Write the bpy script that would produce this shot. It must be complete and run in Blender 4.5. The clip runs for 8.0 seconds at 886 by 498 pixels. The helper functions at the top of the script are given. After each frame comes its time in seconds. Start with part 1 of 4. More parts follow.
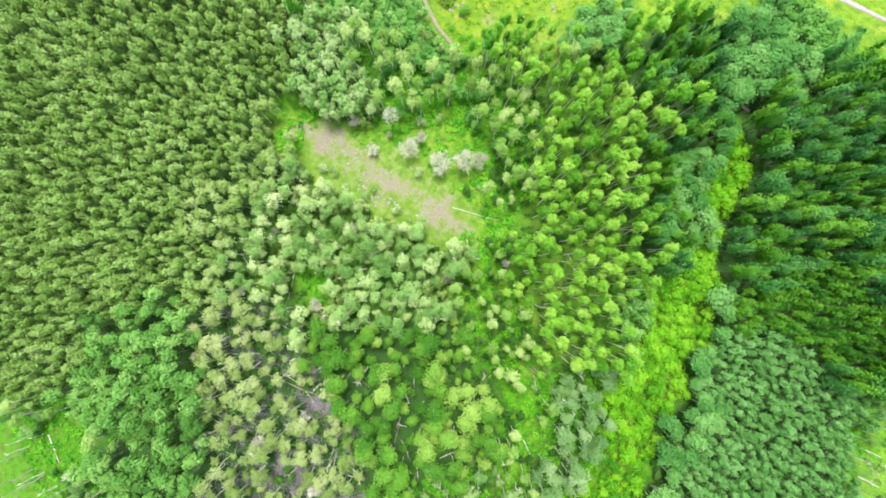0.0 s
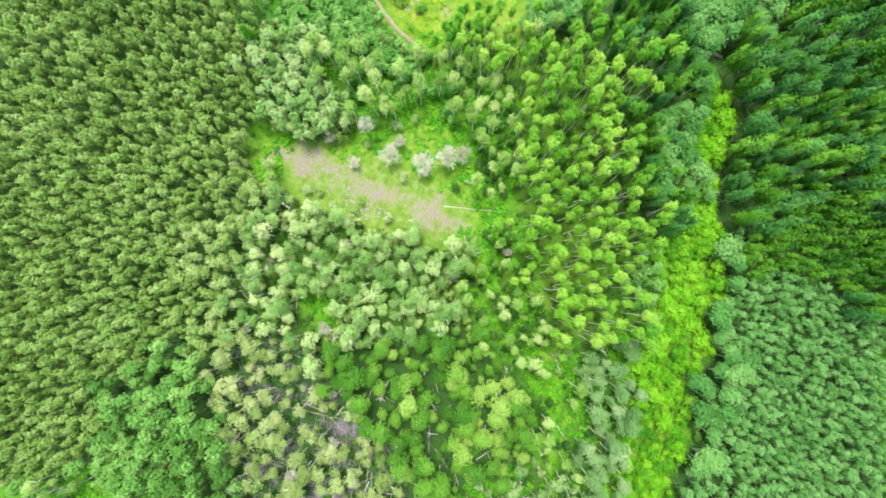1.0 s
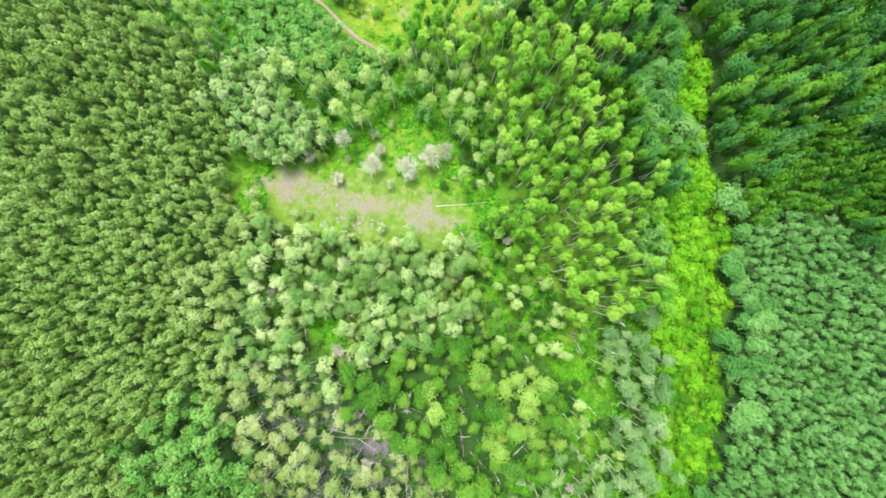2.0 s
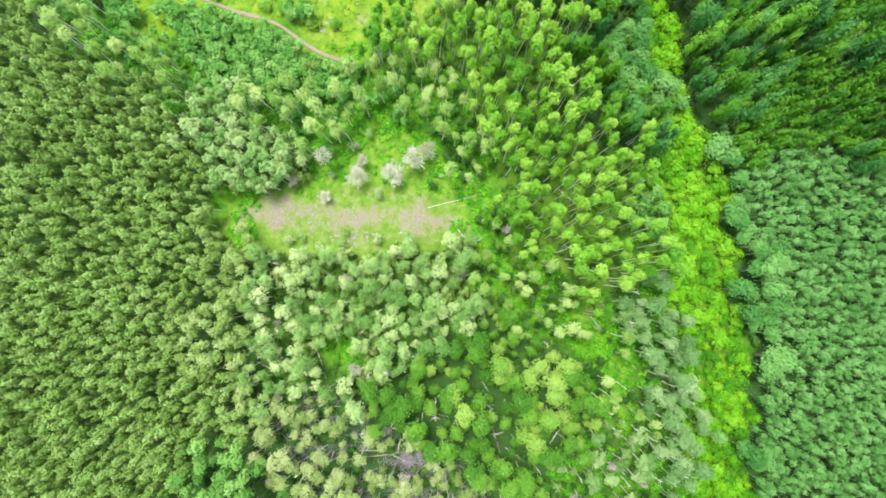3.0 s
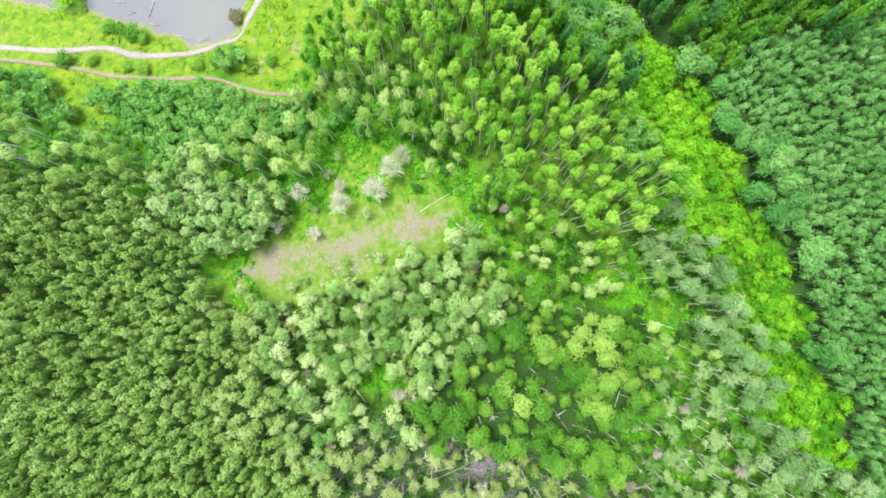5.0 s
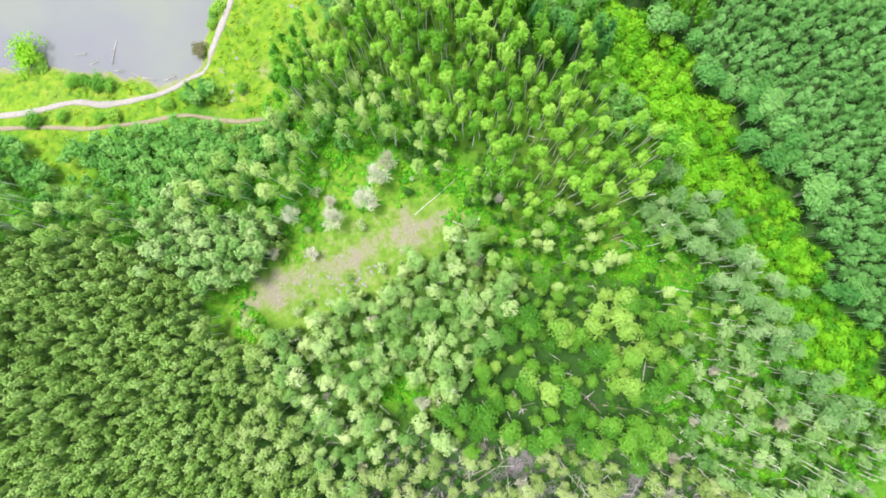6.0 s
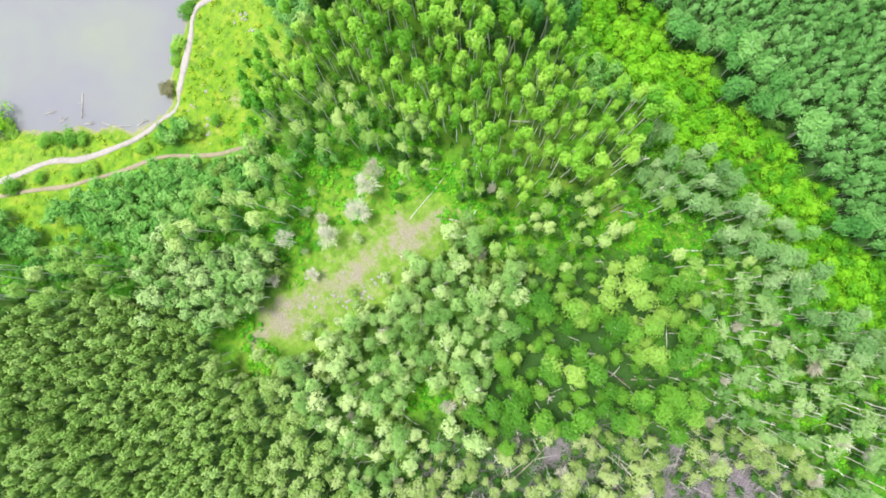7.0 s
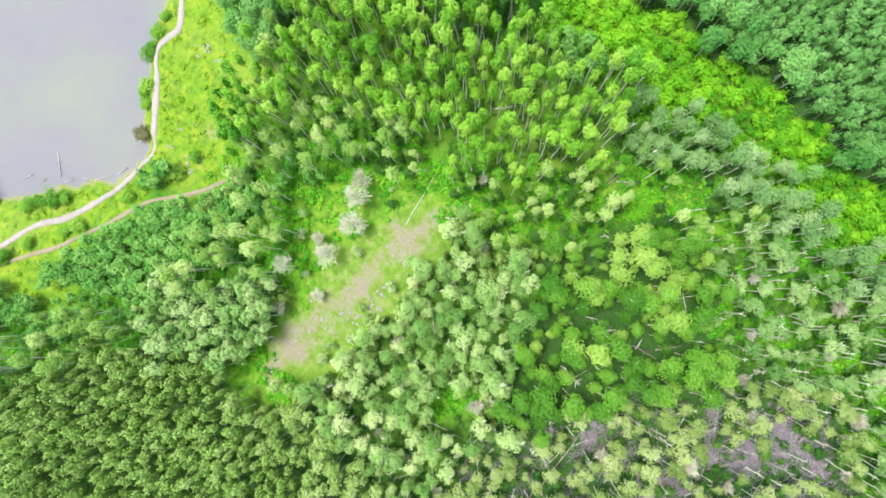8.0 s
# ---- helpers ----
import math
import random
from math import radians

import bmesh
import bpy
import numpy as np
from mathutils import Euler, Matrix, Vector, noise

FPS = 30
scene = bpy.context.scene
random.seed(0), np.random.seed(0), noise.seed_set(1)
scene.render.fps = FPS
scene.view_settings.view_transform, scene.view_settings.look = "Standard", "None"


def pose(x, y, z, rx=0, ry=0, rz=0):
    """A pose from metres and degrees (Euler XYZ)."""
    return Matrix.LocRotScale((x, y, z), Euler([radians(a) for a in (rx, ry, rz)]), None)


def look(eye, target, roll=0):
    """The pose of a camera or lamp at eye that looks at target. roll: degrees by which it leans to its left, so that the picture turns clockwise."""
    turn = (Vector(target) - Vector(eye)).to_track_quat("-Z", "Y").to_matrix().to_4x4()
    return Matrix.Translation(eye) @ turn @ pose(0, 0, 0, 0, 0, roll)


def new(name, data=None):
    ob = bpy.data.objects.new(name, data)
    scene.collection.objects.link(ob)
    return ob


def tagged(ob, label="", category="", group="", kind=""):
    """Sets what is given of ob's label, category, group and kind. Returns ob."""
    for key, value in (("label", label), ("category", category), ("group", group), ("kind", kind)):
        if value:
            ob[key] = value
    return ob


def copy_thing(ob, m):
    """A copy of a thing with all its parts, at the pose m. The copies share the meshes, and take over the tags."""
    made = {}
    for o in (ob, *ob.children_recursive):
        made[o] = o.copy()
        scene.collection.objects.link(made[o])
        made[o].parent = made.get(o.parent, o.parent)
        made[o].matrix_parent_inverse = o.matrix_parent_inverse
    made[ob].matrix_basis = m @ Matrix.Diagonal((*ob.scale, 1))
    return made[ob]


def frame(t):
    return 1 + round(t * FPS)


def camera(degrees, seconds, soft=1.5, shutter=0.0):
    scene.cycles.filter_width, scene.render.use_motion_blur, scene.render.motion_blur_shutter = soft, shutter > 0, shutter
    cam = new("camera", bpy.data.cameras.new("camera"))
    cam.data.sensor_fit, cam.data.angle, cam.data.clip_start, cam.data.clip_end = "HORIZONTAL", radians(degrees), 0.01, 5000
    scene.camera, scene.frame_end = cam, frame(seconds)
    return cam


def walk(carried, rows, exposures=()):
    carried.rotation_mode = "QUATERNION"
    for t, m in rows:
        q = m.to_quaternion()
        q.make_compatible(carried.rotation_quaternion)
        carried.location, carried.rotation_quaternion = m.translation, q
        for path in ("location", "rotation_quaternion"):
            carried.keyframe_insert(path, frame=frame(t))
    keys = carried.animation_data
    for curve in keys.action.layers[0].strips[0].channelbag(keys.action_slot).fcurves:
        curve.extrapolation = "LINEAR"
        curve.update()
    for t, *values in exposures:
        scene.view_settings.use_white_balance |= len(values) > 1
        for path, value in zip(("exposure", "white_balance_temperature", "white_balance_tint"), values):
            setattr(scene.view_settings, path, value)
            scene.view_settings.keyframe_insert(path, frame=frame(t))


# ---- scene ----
cam = camera(76.0, 8.0, soft=1.8)
PATH = [
    (0.0, pose(0.00, 0.00, 109.00, 2.58, 0.15, 0.00)),
    (0.5, pose(-0.36, -0.20, 108.15, 2.72, 0.15, -4.92)),
    (1.0, pose(-0.88, -0.38, 107.18, 2.88, 0.08, -10.19)),
    (1.5, pose(-1.32, -0.68, 106.22, 3.12, 0.11, -15.17)),
    (3.0, pose(-2.42, -0.92, 103.48, 3.52, 0.42, -30.20)),
    (3.5, pose(-2.74, -0.86, 102.58, 3.57, 0.62, -34.61)),
    (4.0, pose(-3.19, -0.84, 101.65, 3.66, 0.82, -39.01)),
    (4.5, pose(-3.72, -0.84, 100.70, 3.80, 1.03, -43.35)),
    (6.0, pose(-5.05, -1.32, 97.85, 4.30, 1.97, -56.91)),
    (6.5, pose(-5.50, -1.43, 96.91, 4.41, 2.30, -61.54)),
    (7.0, pose(-5.87, -1.49, 95.94, 4.45, 2.66, -66.14)),
    (7.5, pose(-6.19, -1.54, 94.99, 4.45, 3.06, -70.75)),
    (8.0, pose(-6.41, -1.50, 94.03, 4.37, 3.46, -75.31)),
]
EXPOSURE = 1.8
walk(cam, PATH, exposures=[(0.0, EXPOSURE)])

# ---- light: a bright midday through thin cloud ----
SUN_HIGH, SUN_ROUND = 74, 4
world = bpy.data.worlds.new("sky")
scene.world = world
world.use_nodes = True
sky = world.node_tree.nodes.new("ShaderNodeTexSky")
sky.sky_type = "NISHITA"
sky.sun_disc = False
sky.sun_elevation = radians(SUN_HIGH)
sky.sun_rotation = radians(SUN_ROUND)
sky.altitude = 2600
sky.dust_density = 3.0
background = world.node_tree.nodes["Background"]
background.inputs["Strength"].default_value = 0.15
veil = world.node_tree.nodes.new("ShaderNodeHueSaturation")
veil.inputs["Saturation"].default_value = 0.4
world.node_tree.links.new(sky.outputs["Color"], veil.inputs["Color"])
world.node_tree.links.new(veil.outputs["Color"], background.inputs["Color"])
sun = new("sun", bpy.data.lights.new("sun", "SUN"))
sun.data.energy = 2.1
sun.data.angle = radians(18)
sun.data.color = (1.0, 0.95, 0.86)
SUN_AWAY = Vector((-math.sin(radians(SUN_ROUND)), math.cos(radians(SUN_ROUND)), 0)) * math.cos(radians(SUN_HIGH))
sun.matrix_world = look(SUN_AWAY + Vector((0, 0, math.sin(radians(SUN_HIGH)))), (0, 0, 0))

rng = np.random.default_rng(7)

# ---- materials ----


def nodes_of(name, rough=0.7):
    m = bpy.data.materials.new(name)
    m.use_nodes = True
    t = m.node_tree
    b = t.nodes["Principled BSDF"]
    b.inputs["Roughness"].default_value = rough
    b.inputs["Specular IOR Level"].default_value = 0.25
    return m, t, b


def noise_node(t, scale, detail=3.0, rough=0.6, coord="Object"):
    n = t.nodes.new("ShaderNodeTexNoise")
    n.inputs["Scale"].default_value = scale
    n.inputs["Detail"].default_value = detail
    n.inputs["Roughness"].default_value = rough
    c = t.nodes.new("ShaderNodeTexCoord") if coord == "Object" else t.nodes.new("ShaderNodeNewGeometry")
    t.links.new(c.outputs["Object" if coord == "Object" else "Position"], n.inputs["Vector"])
    return n.outputs["Fac"]


def ramp(t, fac, stops):
    r = t.nodes.new("ShaderNodeValToRGB")
    e = r.color_ramp.elements
    e[0].position, e[0].color = stops[0][0], (*stops[0][1], 1)
    e[1].position, e[1].color = stops[-1][0], (*stops[-1][1], 1)
    for p, c in stops[1:-1]:
        x = e.new(p)
        x.color = (*c, 1)
    t.links.new(fac, r.inputs["Fac"])
    return r.outputs["Color"]


def mixed(t, fac, a, b, mode="MIX"):
    n = t.nodes.new("ShaderNodeMix")
    n.data_type, n.blend_type = "RGBA", mode
    for value, socket in ((fac, n.inputs[0]), (a, n.inputs[6]), (b, n.inputs[7])):
        if isinstance(value, bpy.types.NodeSocket):
            t.links.new(value, socket)
        elif isinstance(value, tuple):
            socket.default_value = (*value, 1)
        else:
            socket.default_value = value
    return n.outputs[2]


def maths(t, op, a, b=0.0, clamp=False):
    n = t.nodes.new("ShaderNodeMath")
    n.operation, n.use_clamp = op, clamp
    for value, socket in ((a, n.inputs[0]), (b, n.inputs[1])):
        if isinstance(value, bpy.types.NodeSocket):
            t.links.new(value, socket)
        else:
            socket.default_value = value
    return n.outputs[0]


def bumped(t, b, height, strength=0.5, distance=0.1):
    n = t.nodes.new("ShaderNodeBump")
    n.inputs["Strength"].default_value, n.inputs["Distance"].default_value = strength, distance
    t.links.new(height, n.inputs["Height"])
    t.links.new(n.outputs["Normal"], b.inputs["Normal"])


def leaf_material(name, dark, mid, light, stand=False):
    """Leaves: each tree has its own tone, each spray of leaves varies a little, and light comes through."""
    m, t, b = nodes_of(name, 0.6)
    dark, mid, light = [(c[0], c[1], c[2] * 1.1 + 0.003) for c in (dark, mid, light)]
    if stand:
        a = t.nodes.new("ShaderNodeAttribute")
        a.attribute_name = "tone"
        tone = a.outputs["Fac"]
    else:
        tone = t.nodes.new("ShaderNodeObjectInfo").outputs["Random"]
    isle = t.nodes.new("ShaderNodeNewGeometry").outputs["Random Per Island"]
    fac = maths(t, "ADD", maths(t, "MULTIPLY", tone, 0.82), maths(t, "MULTIPLY", isle, 0.18))
    patch = noise_node(t, 0.06, 2.0, 0.5, "Position")
    fac = maths(t, "ADD", fac, maths(t, "MULTIPLY", maths(t, "SUBTRACT", patch, 0.5), 0.9), True)
    colour = ramp(t, fac, [(0.08, dark), (0.5, mid), (0.95, light)])
    t.links.new(colour, b.inputs["Base Color"])
    through_leaf = t.nodes.new("ShaderNodeBsdfTranslucent")
    t.links.new(colour, through_leaf.inputs["Color"])
    mix = t.nodes.new("ShaderNodeMixShader")
    mix.inputs["Fac"].default_value = 0.42
    t.links.new(b.outputs[0], mix.inputs[1])
    t.links.new(through_leaf.outputs[0], mix.inputs[2])
    t.links.new(mix.outputs[0], t.nodes["Material Output"].inputs["Surface"])
    return m


def bark_material(name, pale, dark, scar=0.62):
    m, t, b = nodes_of(name, 0.8)
    c = t.nodes.new("ShaderNodeTexCoord")
    mp = t.nodes.new("ShaderNodeMapping")
    mp.inputs["Scale"].default_value = (3, 3, 1.6)
    t.links.new(c.outputs["Object"], mp.inputs["Vector"])
    n = t.nodes.new("ShaderNodeTexNoise")
    n.inputs["Scale"].default_value, n.inputs["Detail"].default_value = 1.6, 5
    t.links.new(mp.outputs["Vector"], n.inputs["Vector"])
    fine = noise_node(t, 14, 3)
    col = ramp(t, n.outputs["Fac"], [(0.35, pale), (scar - 0.06, tuple(0.8 * x for x in pale)), (scar + 0.04, dark)])
    col = mixed(t, maths(t, "MULTIPLY", fine, 0.2), col, dark)
    t.links.new(col, b.inputs["Base Color"])
    bumped(t, b, n.outputs["Fac"], 0.4, 0.03)
    return m


def ground_material():
    m, t, b = nodes_of("meadow_and_forest_floor", 0.9)
    a = t.nodes.new("ShaderNodeAttribute")
    a.attribute_name = "cover"
    s = t.nodes.new("ShaderNodeSeparateColor")
    t.links.new(a.outputs["Color"], s.inputs["Color"])
    bare, lush, litter = s.outputs[0], s.outputs[1], s.outputs[2]
    broad = noise_node(t, 0.07, 4)
    middle = noise_node(t, 0.55, 5, 0.65)
    fine = noise_node(t, 3.2, 5, 0.7)
    grass = ramp(t, middle, [(0.3, (0.03, 0.13, 0.004)), (0.5, (0.07, 0.22, 0.006)), (0.68, (0.16, 0.29, 0.02))])
    rich = ramp(t, middle, [(0.3, (0.06, 0.16, 0.003)), (0.5, (0.11, 0.23, 0.004)), (0.66, (0.195, 0.265, 0.014)), (0.75, (0.27, 0.285, 0.05))])
    grass = mixed(t, lush, grass, rich)
    dry = ramp(t, fine, [(0.3, (0.16, 0.215, 0.03)), (0.7, (0.25, 0.245, 0.08))])
    clump = ramp(t, noise_node(t, 0.9, 3, 0.6, "Position"), [(0.36, (0.45, 0.62, 0.5)), (0.5, (1.0, 1.0, 1.0))])
    grass = mixed(t, 1.0, grass, clump, "MULTIPLY")
    parched = maths(t, "ADD", maths(t, "MULTIPLY", maths(t, "SUBTRACT", broad, 0.5, True), 1.6), maths(t, "MULTIPLY", bare, 1.1), True)
    grass = mixed(t, parched, grass, dry)
    bloom = maths(t, "GREATER_THAN", noise_node(t, 3.4, 1, 0.4, "Position"), 0.765)
    grass = mixed(t, maths(t, "MULTIPLY", bloom, lush), grass, (0.36, 0.38, 0.26))
    # Leaf litter, its colour darkened to add shade in the gaps between trees.
    shaded_litter = ramp(t, fine, [(0.3, (0.014, 0.045, 0.008)), (0.55, (0.026, 0.08, 0.011)), (0.75, (0.055, 0.10, 0.025))])
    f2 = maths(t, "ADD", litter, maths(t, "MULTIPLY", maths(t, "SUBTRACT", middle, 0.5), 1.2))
    col = mixed(t, maths(t, "MULTIPLY", maths(t, "SUBTRACT", f2, 0.3, True), 2.2, True), grass, shaded_litter)
    soil = ramp(t, fine, [(0.28, (0.155, 0.135, 0.11)), (0.5, (0.21, 0.185, 0.155)), (0.72, (0.29, 0.265, 0.235))])
    soil = mixed(t, maths(t, "MULTIPLY", maths(t, "SUBTRACT", middle, 0.5, True), 1.6, True), soil, (0.19, 0.21, 0.06))
    f3 = maths(t, "ADD", bare, maths(t, "MULTIPLY", maths(t, "SUBTRACT", fine, 0.5), 0.35))
    f3 = maths(t, "ADD", f3, maths(t, "MULTIPLY", maths(t, "SUBTRACT", middle, 0.5), 1.5))
    col = mixed(t, maths(t, "MULTIPLY", maths(t, "SUBTRACT", f3, 0.3, True), 2.2, True), col, soil)
    ash = ramp(t, fine, [(0.3, (0.10, 0.09, 0.10)), (0.5, (0.18, 0.165, 0.185)), (0.7, (0.28, 0.26, 0.285))])
    f4 = maths(t, "ADD", a.outputs["Alpha"], maths(t, "MULTIPLY", maths(t, "SUBTRACT", middle, 0.5), 2.2))
    col = mixed(t, maths(t, "MULTIPLY", maths(t, "SUBTRACT", f4, 0.45, True), 3.0, True), col, ash)
    t.links.new(col, b.inputs["Base Color"])
    bumped(t, b, maths(t, "ADD", fine, middle), 0.6, 0.25)
    return m


def soil_material(name, a, c, scale=2.5):
    m, t, b = nodes_of(name, 0.95)
    f = noise_node(t, scale, 5, 0.7)
    g = noise_node(t, 0.4, 3)
    col = ramp(t, f, [(0.3, a), (0.7, c)])
    col = mixed(t, maths(t, "MULTIPLY", maths(t, "SUBTRACT", g, 0.5, True), 1.6, True), col, tuple(0.7 * x for x in a))
    t.links.new(col, b.inputs["Base Color"])
    bumped(t, b, f, 0.5, 0.05)
    return m


def water_material():
    m, t, b = nodes_of("sky_pale_lake_water", 0.12)
    b.inputs["Specular IOR Level"].default_value = 0.5
    b.inputs["IOR"].default_value = 1.33
    f = noise_node(t, 0.035, 4, 0.55)
    g = noise_node(t, 0.5, 3, 0.5)
    # Murky green, with the sky's pale lavender-grey reflection mixed into the base colour.
    col = ramp(t, f, [(0.3, (0.145, 0.143, 0.178)), (0.5, (0.16, 0.17, 0.165)), (0.7, (0.175, 0.196, 0.15))])
    col = mixed(t, maths(t, "MULTIPLY", g, 0.2), col, (0.15, 0.145, 0.165))
    t.links.new(col, b.inputs["Base Color"])
    bumped(t, b, g, 0.05, 0.05)
    return m


GROUND = ground_material()
TRAIL = soil_material("trodden_dry_earth", (0.22, 0.2, 0.185), (0.32, 0.295, 0.28))
TRACK = soil_material("brown_forest_track", (0.17, 0.145, 0.095), (0.27, 0.235, 0.165))
STONE = soil_material("pale_grey_stone", (0.17, 0.16, 0.145), (0.31, 0.295, 0.275), 4.0)
WATER = water_material()
BARK = bark_material("white_aspen_bark", (0.84, 0.84, 0.71), (0.26, 0.24, 0.17), 0.70)
BARK_GREEN = bark_material("grey_green_aspen_bark", (0.48, 0.50, 0.38), (0.12, 0.11, 0.08))
# Darker bark copy: the dim light below close crowns is put into its colour.
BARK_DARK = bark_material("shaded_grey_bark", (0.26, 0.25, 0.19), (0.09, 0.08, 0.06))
DEADWOOD = bark_material("bleached_deadwood", (0.52, 0.53, 0.46), (0.25, 0.24, 0.2))
GREYWOOD = bark_material("weathered_brown_deadwood", (0.32, 0.28, 0.225), (0.13, 0.11, 0.085))
WETWOOD = bark_material("wet_grey_wood", (0.38, 0.36, 0.33), (0.17, 0.155, 0.14))
CHAR = bark_material("dark_rotten_wood", (0.08, 0.07, 0.06), (0.02, 0.02, 0.02))
LEAF = {
    "D": leaf_material("young_aspen_leaves", (0.142, 0.263, 0.0393), (0.229, 0.388, 0.0692), (0.31, 0.466, 0.12), True),
    "F": leaf_material("olive_aspen_leaves", (0.172, 0.296, 0.0477), (0.276, 0.421, 0.0954), (0.395, 0.515, 0.17), True),
    # Deep green lowered further, so the colour itself carries shade between the crowns.
    "W": leaf_material("shaded_underwood_leaves", (0.0256, 0.102, 0.008), (0.0544, 0.168, 0.016), (0.112, 0.246, 0.032), True),
    "G": leaf_material("fresh_green_leaves", (0.0885, 0.246, 0.03), (0.159, 0.375, 0.06), (0.271, 0.493, 0.108), True),
    "K": leaf_material("sapling_leaves", (0.0925, 0.261, 0.0454), (0.147, 0.365, 0.0758), (0.214, 0.445, 0.117), True),
    "S": leaf_material("low_thicket_leaves", (0.07, 0.23, 0.028), (0.14, 0.37, 0.055), (0.25, 0.47, 0.105), True),
    "B": leaf_material("lime_shrub_leaves", (0.0534, 0.247, 0.004), (0.165, 0.459, 0.0072), (0.241, 0.525, 0.018), True),
    "U": leaf_material("undergrowth_leaves", (0.0504, 0.28, 0.0066), (0.101, 0.414, 0.0088), (0.19, 0.515, 0.0176), True),
    "PS": leaf_material("pale_wood_leaves", (0.137, 0.294, 0.0525), (0.247, 0.441, 0.105), (0.399, 0.546, 0.2), True),
    "CP": leaf_material("pale_sapling_leaves", (0.20, 0.33, 0.08), (0.30, 0.43, 0.15), (0.42, 0.50, 0.25), True),
    "MG": leaf_material("meadow_tuft_leaves", (0.15, 0.34, 0.004), (0.21, 0.385, 0.006), (0.32, 0.42, 0.018), True),
    "YS": leaf_material("wood_leaves", (0.057, 0.235, 0.00778), (0.129, 0.369, 0.0156), (0.247, 0.492, 0.0428), True),
    "TS": leaf_material("dark_wood_leaves", (0.0238, 0.122, 0.0138), (0.0491, 0.206, 0.0275), (0.095, 0.294, 0.0484), True),
    "Y": leaf_material("yellow_green_aspen_leaves", (0.095, 0.289, 0.00933), (0.2, 0.444, 0.0265), (0.342, 0.556, 0.07)),
    "A": leaf_material("light_aspen_leaves", (0.14, 0.29, 0.035), (0.25, 0.43, 0.075), (0.41, 0.55, 0.16)),
    "V": leaf_material("wispy_aspen_leaves", (0.10, 0.24, 0.045), (0.19, 0.35, 0.085), (0.31, 0.46, 0.15)),
    "L": leaf_material("bank_bush_leaves", (0.15, 0.41, 0.006), (0.24, 0.49, 0.012), (0.33, 0.55, 0.03)),
    "FT": leaf_material("olive_aspen_crown_leaves", (0.172, 0.296, 0.0477), (0.276, 0.421, 0.0954), (0.395, 0.515, 0.17)),
    "J": leaf_material("slender_tree_leaves", (0.0348, 0.162, 0.00479), (0.0774, 0.26, 0.00821), (0.147, 0.377, 0.0205)),
    "Z": leaf_material("brown_shrub_leaves", (0.13, 0.14, 0.05), (0.2, 0.2, 0.085), (0.3, 0.3, 0.13)),
    "P": leaf_material("pale_aspen_leaves", (0.142, 0.307, 0.0534), (0.297, 0.485, 0.125), (0.534, 0.647, 0.261)),
    "N": leaf_material("bright_aspen_leaves", (0.0606, 0.211, 0.0095), (0.144, 0.353, 0.0238), (0.299, 0.475, 0.0752)),
    "T": leaf_material("deep_green_leaves", (0.0238, 0.127, 0.0145), (0.0539, 0.216, 0.0307), (0.111, 0.323, 0.0525)),
    "TY": leaf_material("yellow_tipped_leaves", (0.0387, 0.171, 0.00479), (0.0889, 0.284, 0.00889), (0.163, 0.402, 0.0239)),
    "TX": leaf_material("mixed_wood_leaves", (0.0348, 0.162, 0.00479), (0.0774, 0.26, 0.00821), (0.147, 0.377, 0.0205), True),
    "E": leaf_material("blue_green_leaves", (0.11, 0.25, 0.06), (0.19, 0.36, 0.10), (0.30, 0.45, 0.17)),
    "R": leaf_material("round_tree_leaves", (0.0555, 0.213, 0.0282), (0.112, 0.324, 0.0555), (0.197, 0.416, 0.0939)),
    "X": leaf_material("thin_olive_leaves", (0.187, 0.292, 0.056), (0.292, 0.407, 0.106), (0.407, 0.49, 0.179)),
    "dead": leaf_material("bleached_twigs", (0.58, 0.56, 0.40), (0.7, 0.68, 0.51), (0.79, 0.77, 0.6)),
    "brush": leaf_material("dead_brushwood", (0.16, 0.13, 0.14), (0.28, 0.24, 0.25), (0.42, 0.38, 0.39), True),
    "H": leaf_material("shore_shrub_leaves", (0.09, 0.27, 0.014), (0.17, 0.39, 0.03), (0.29, 0.48, 0.05)),
}

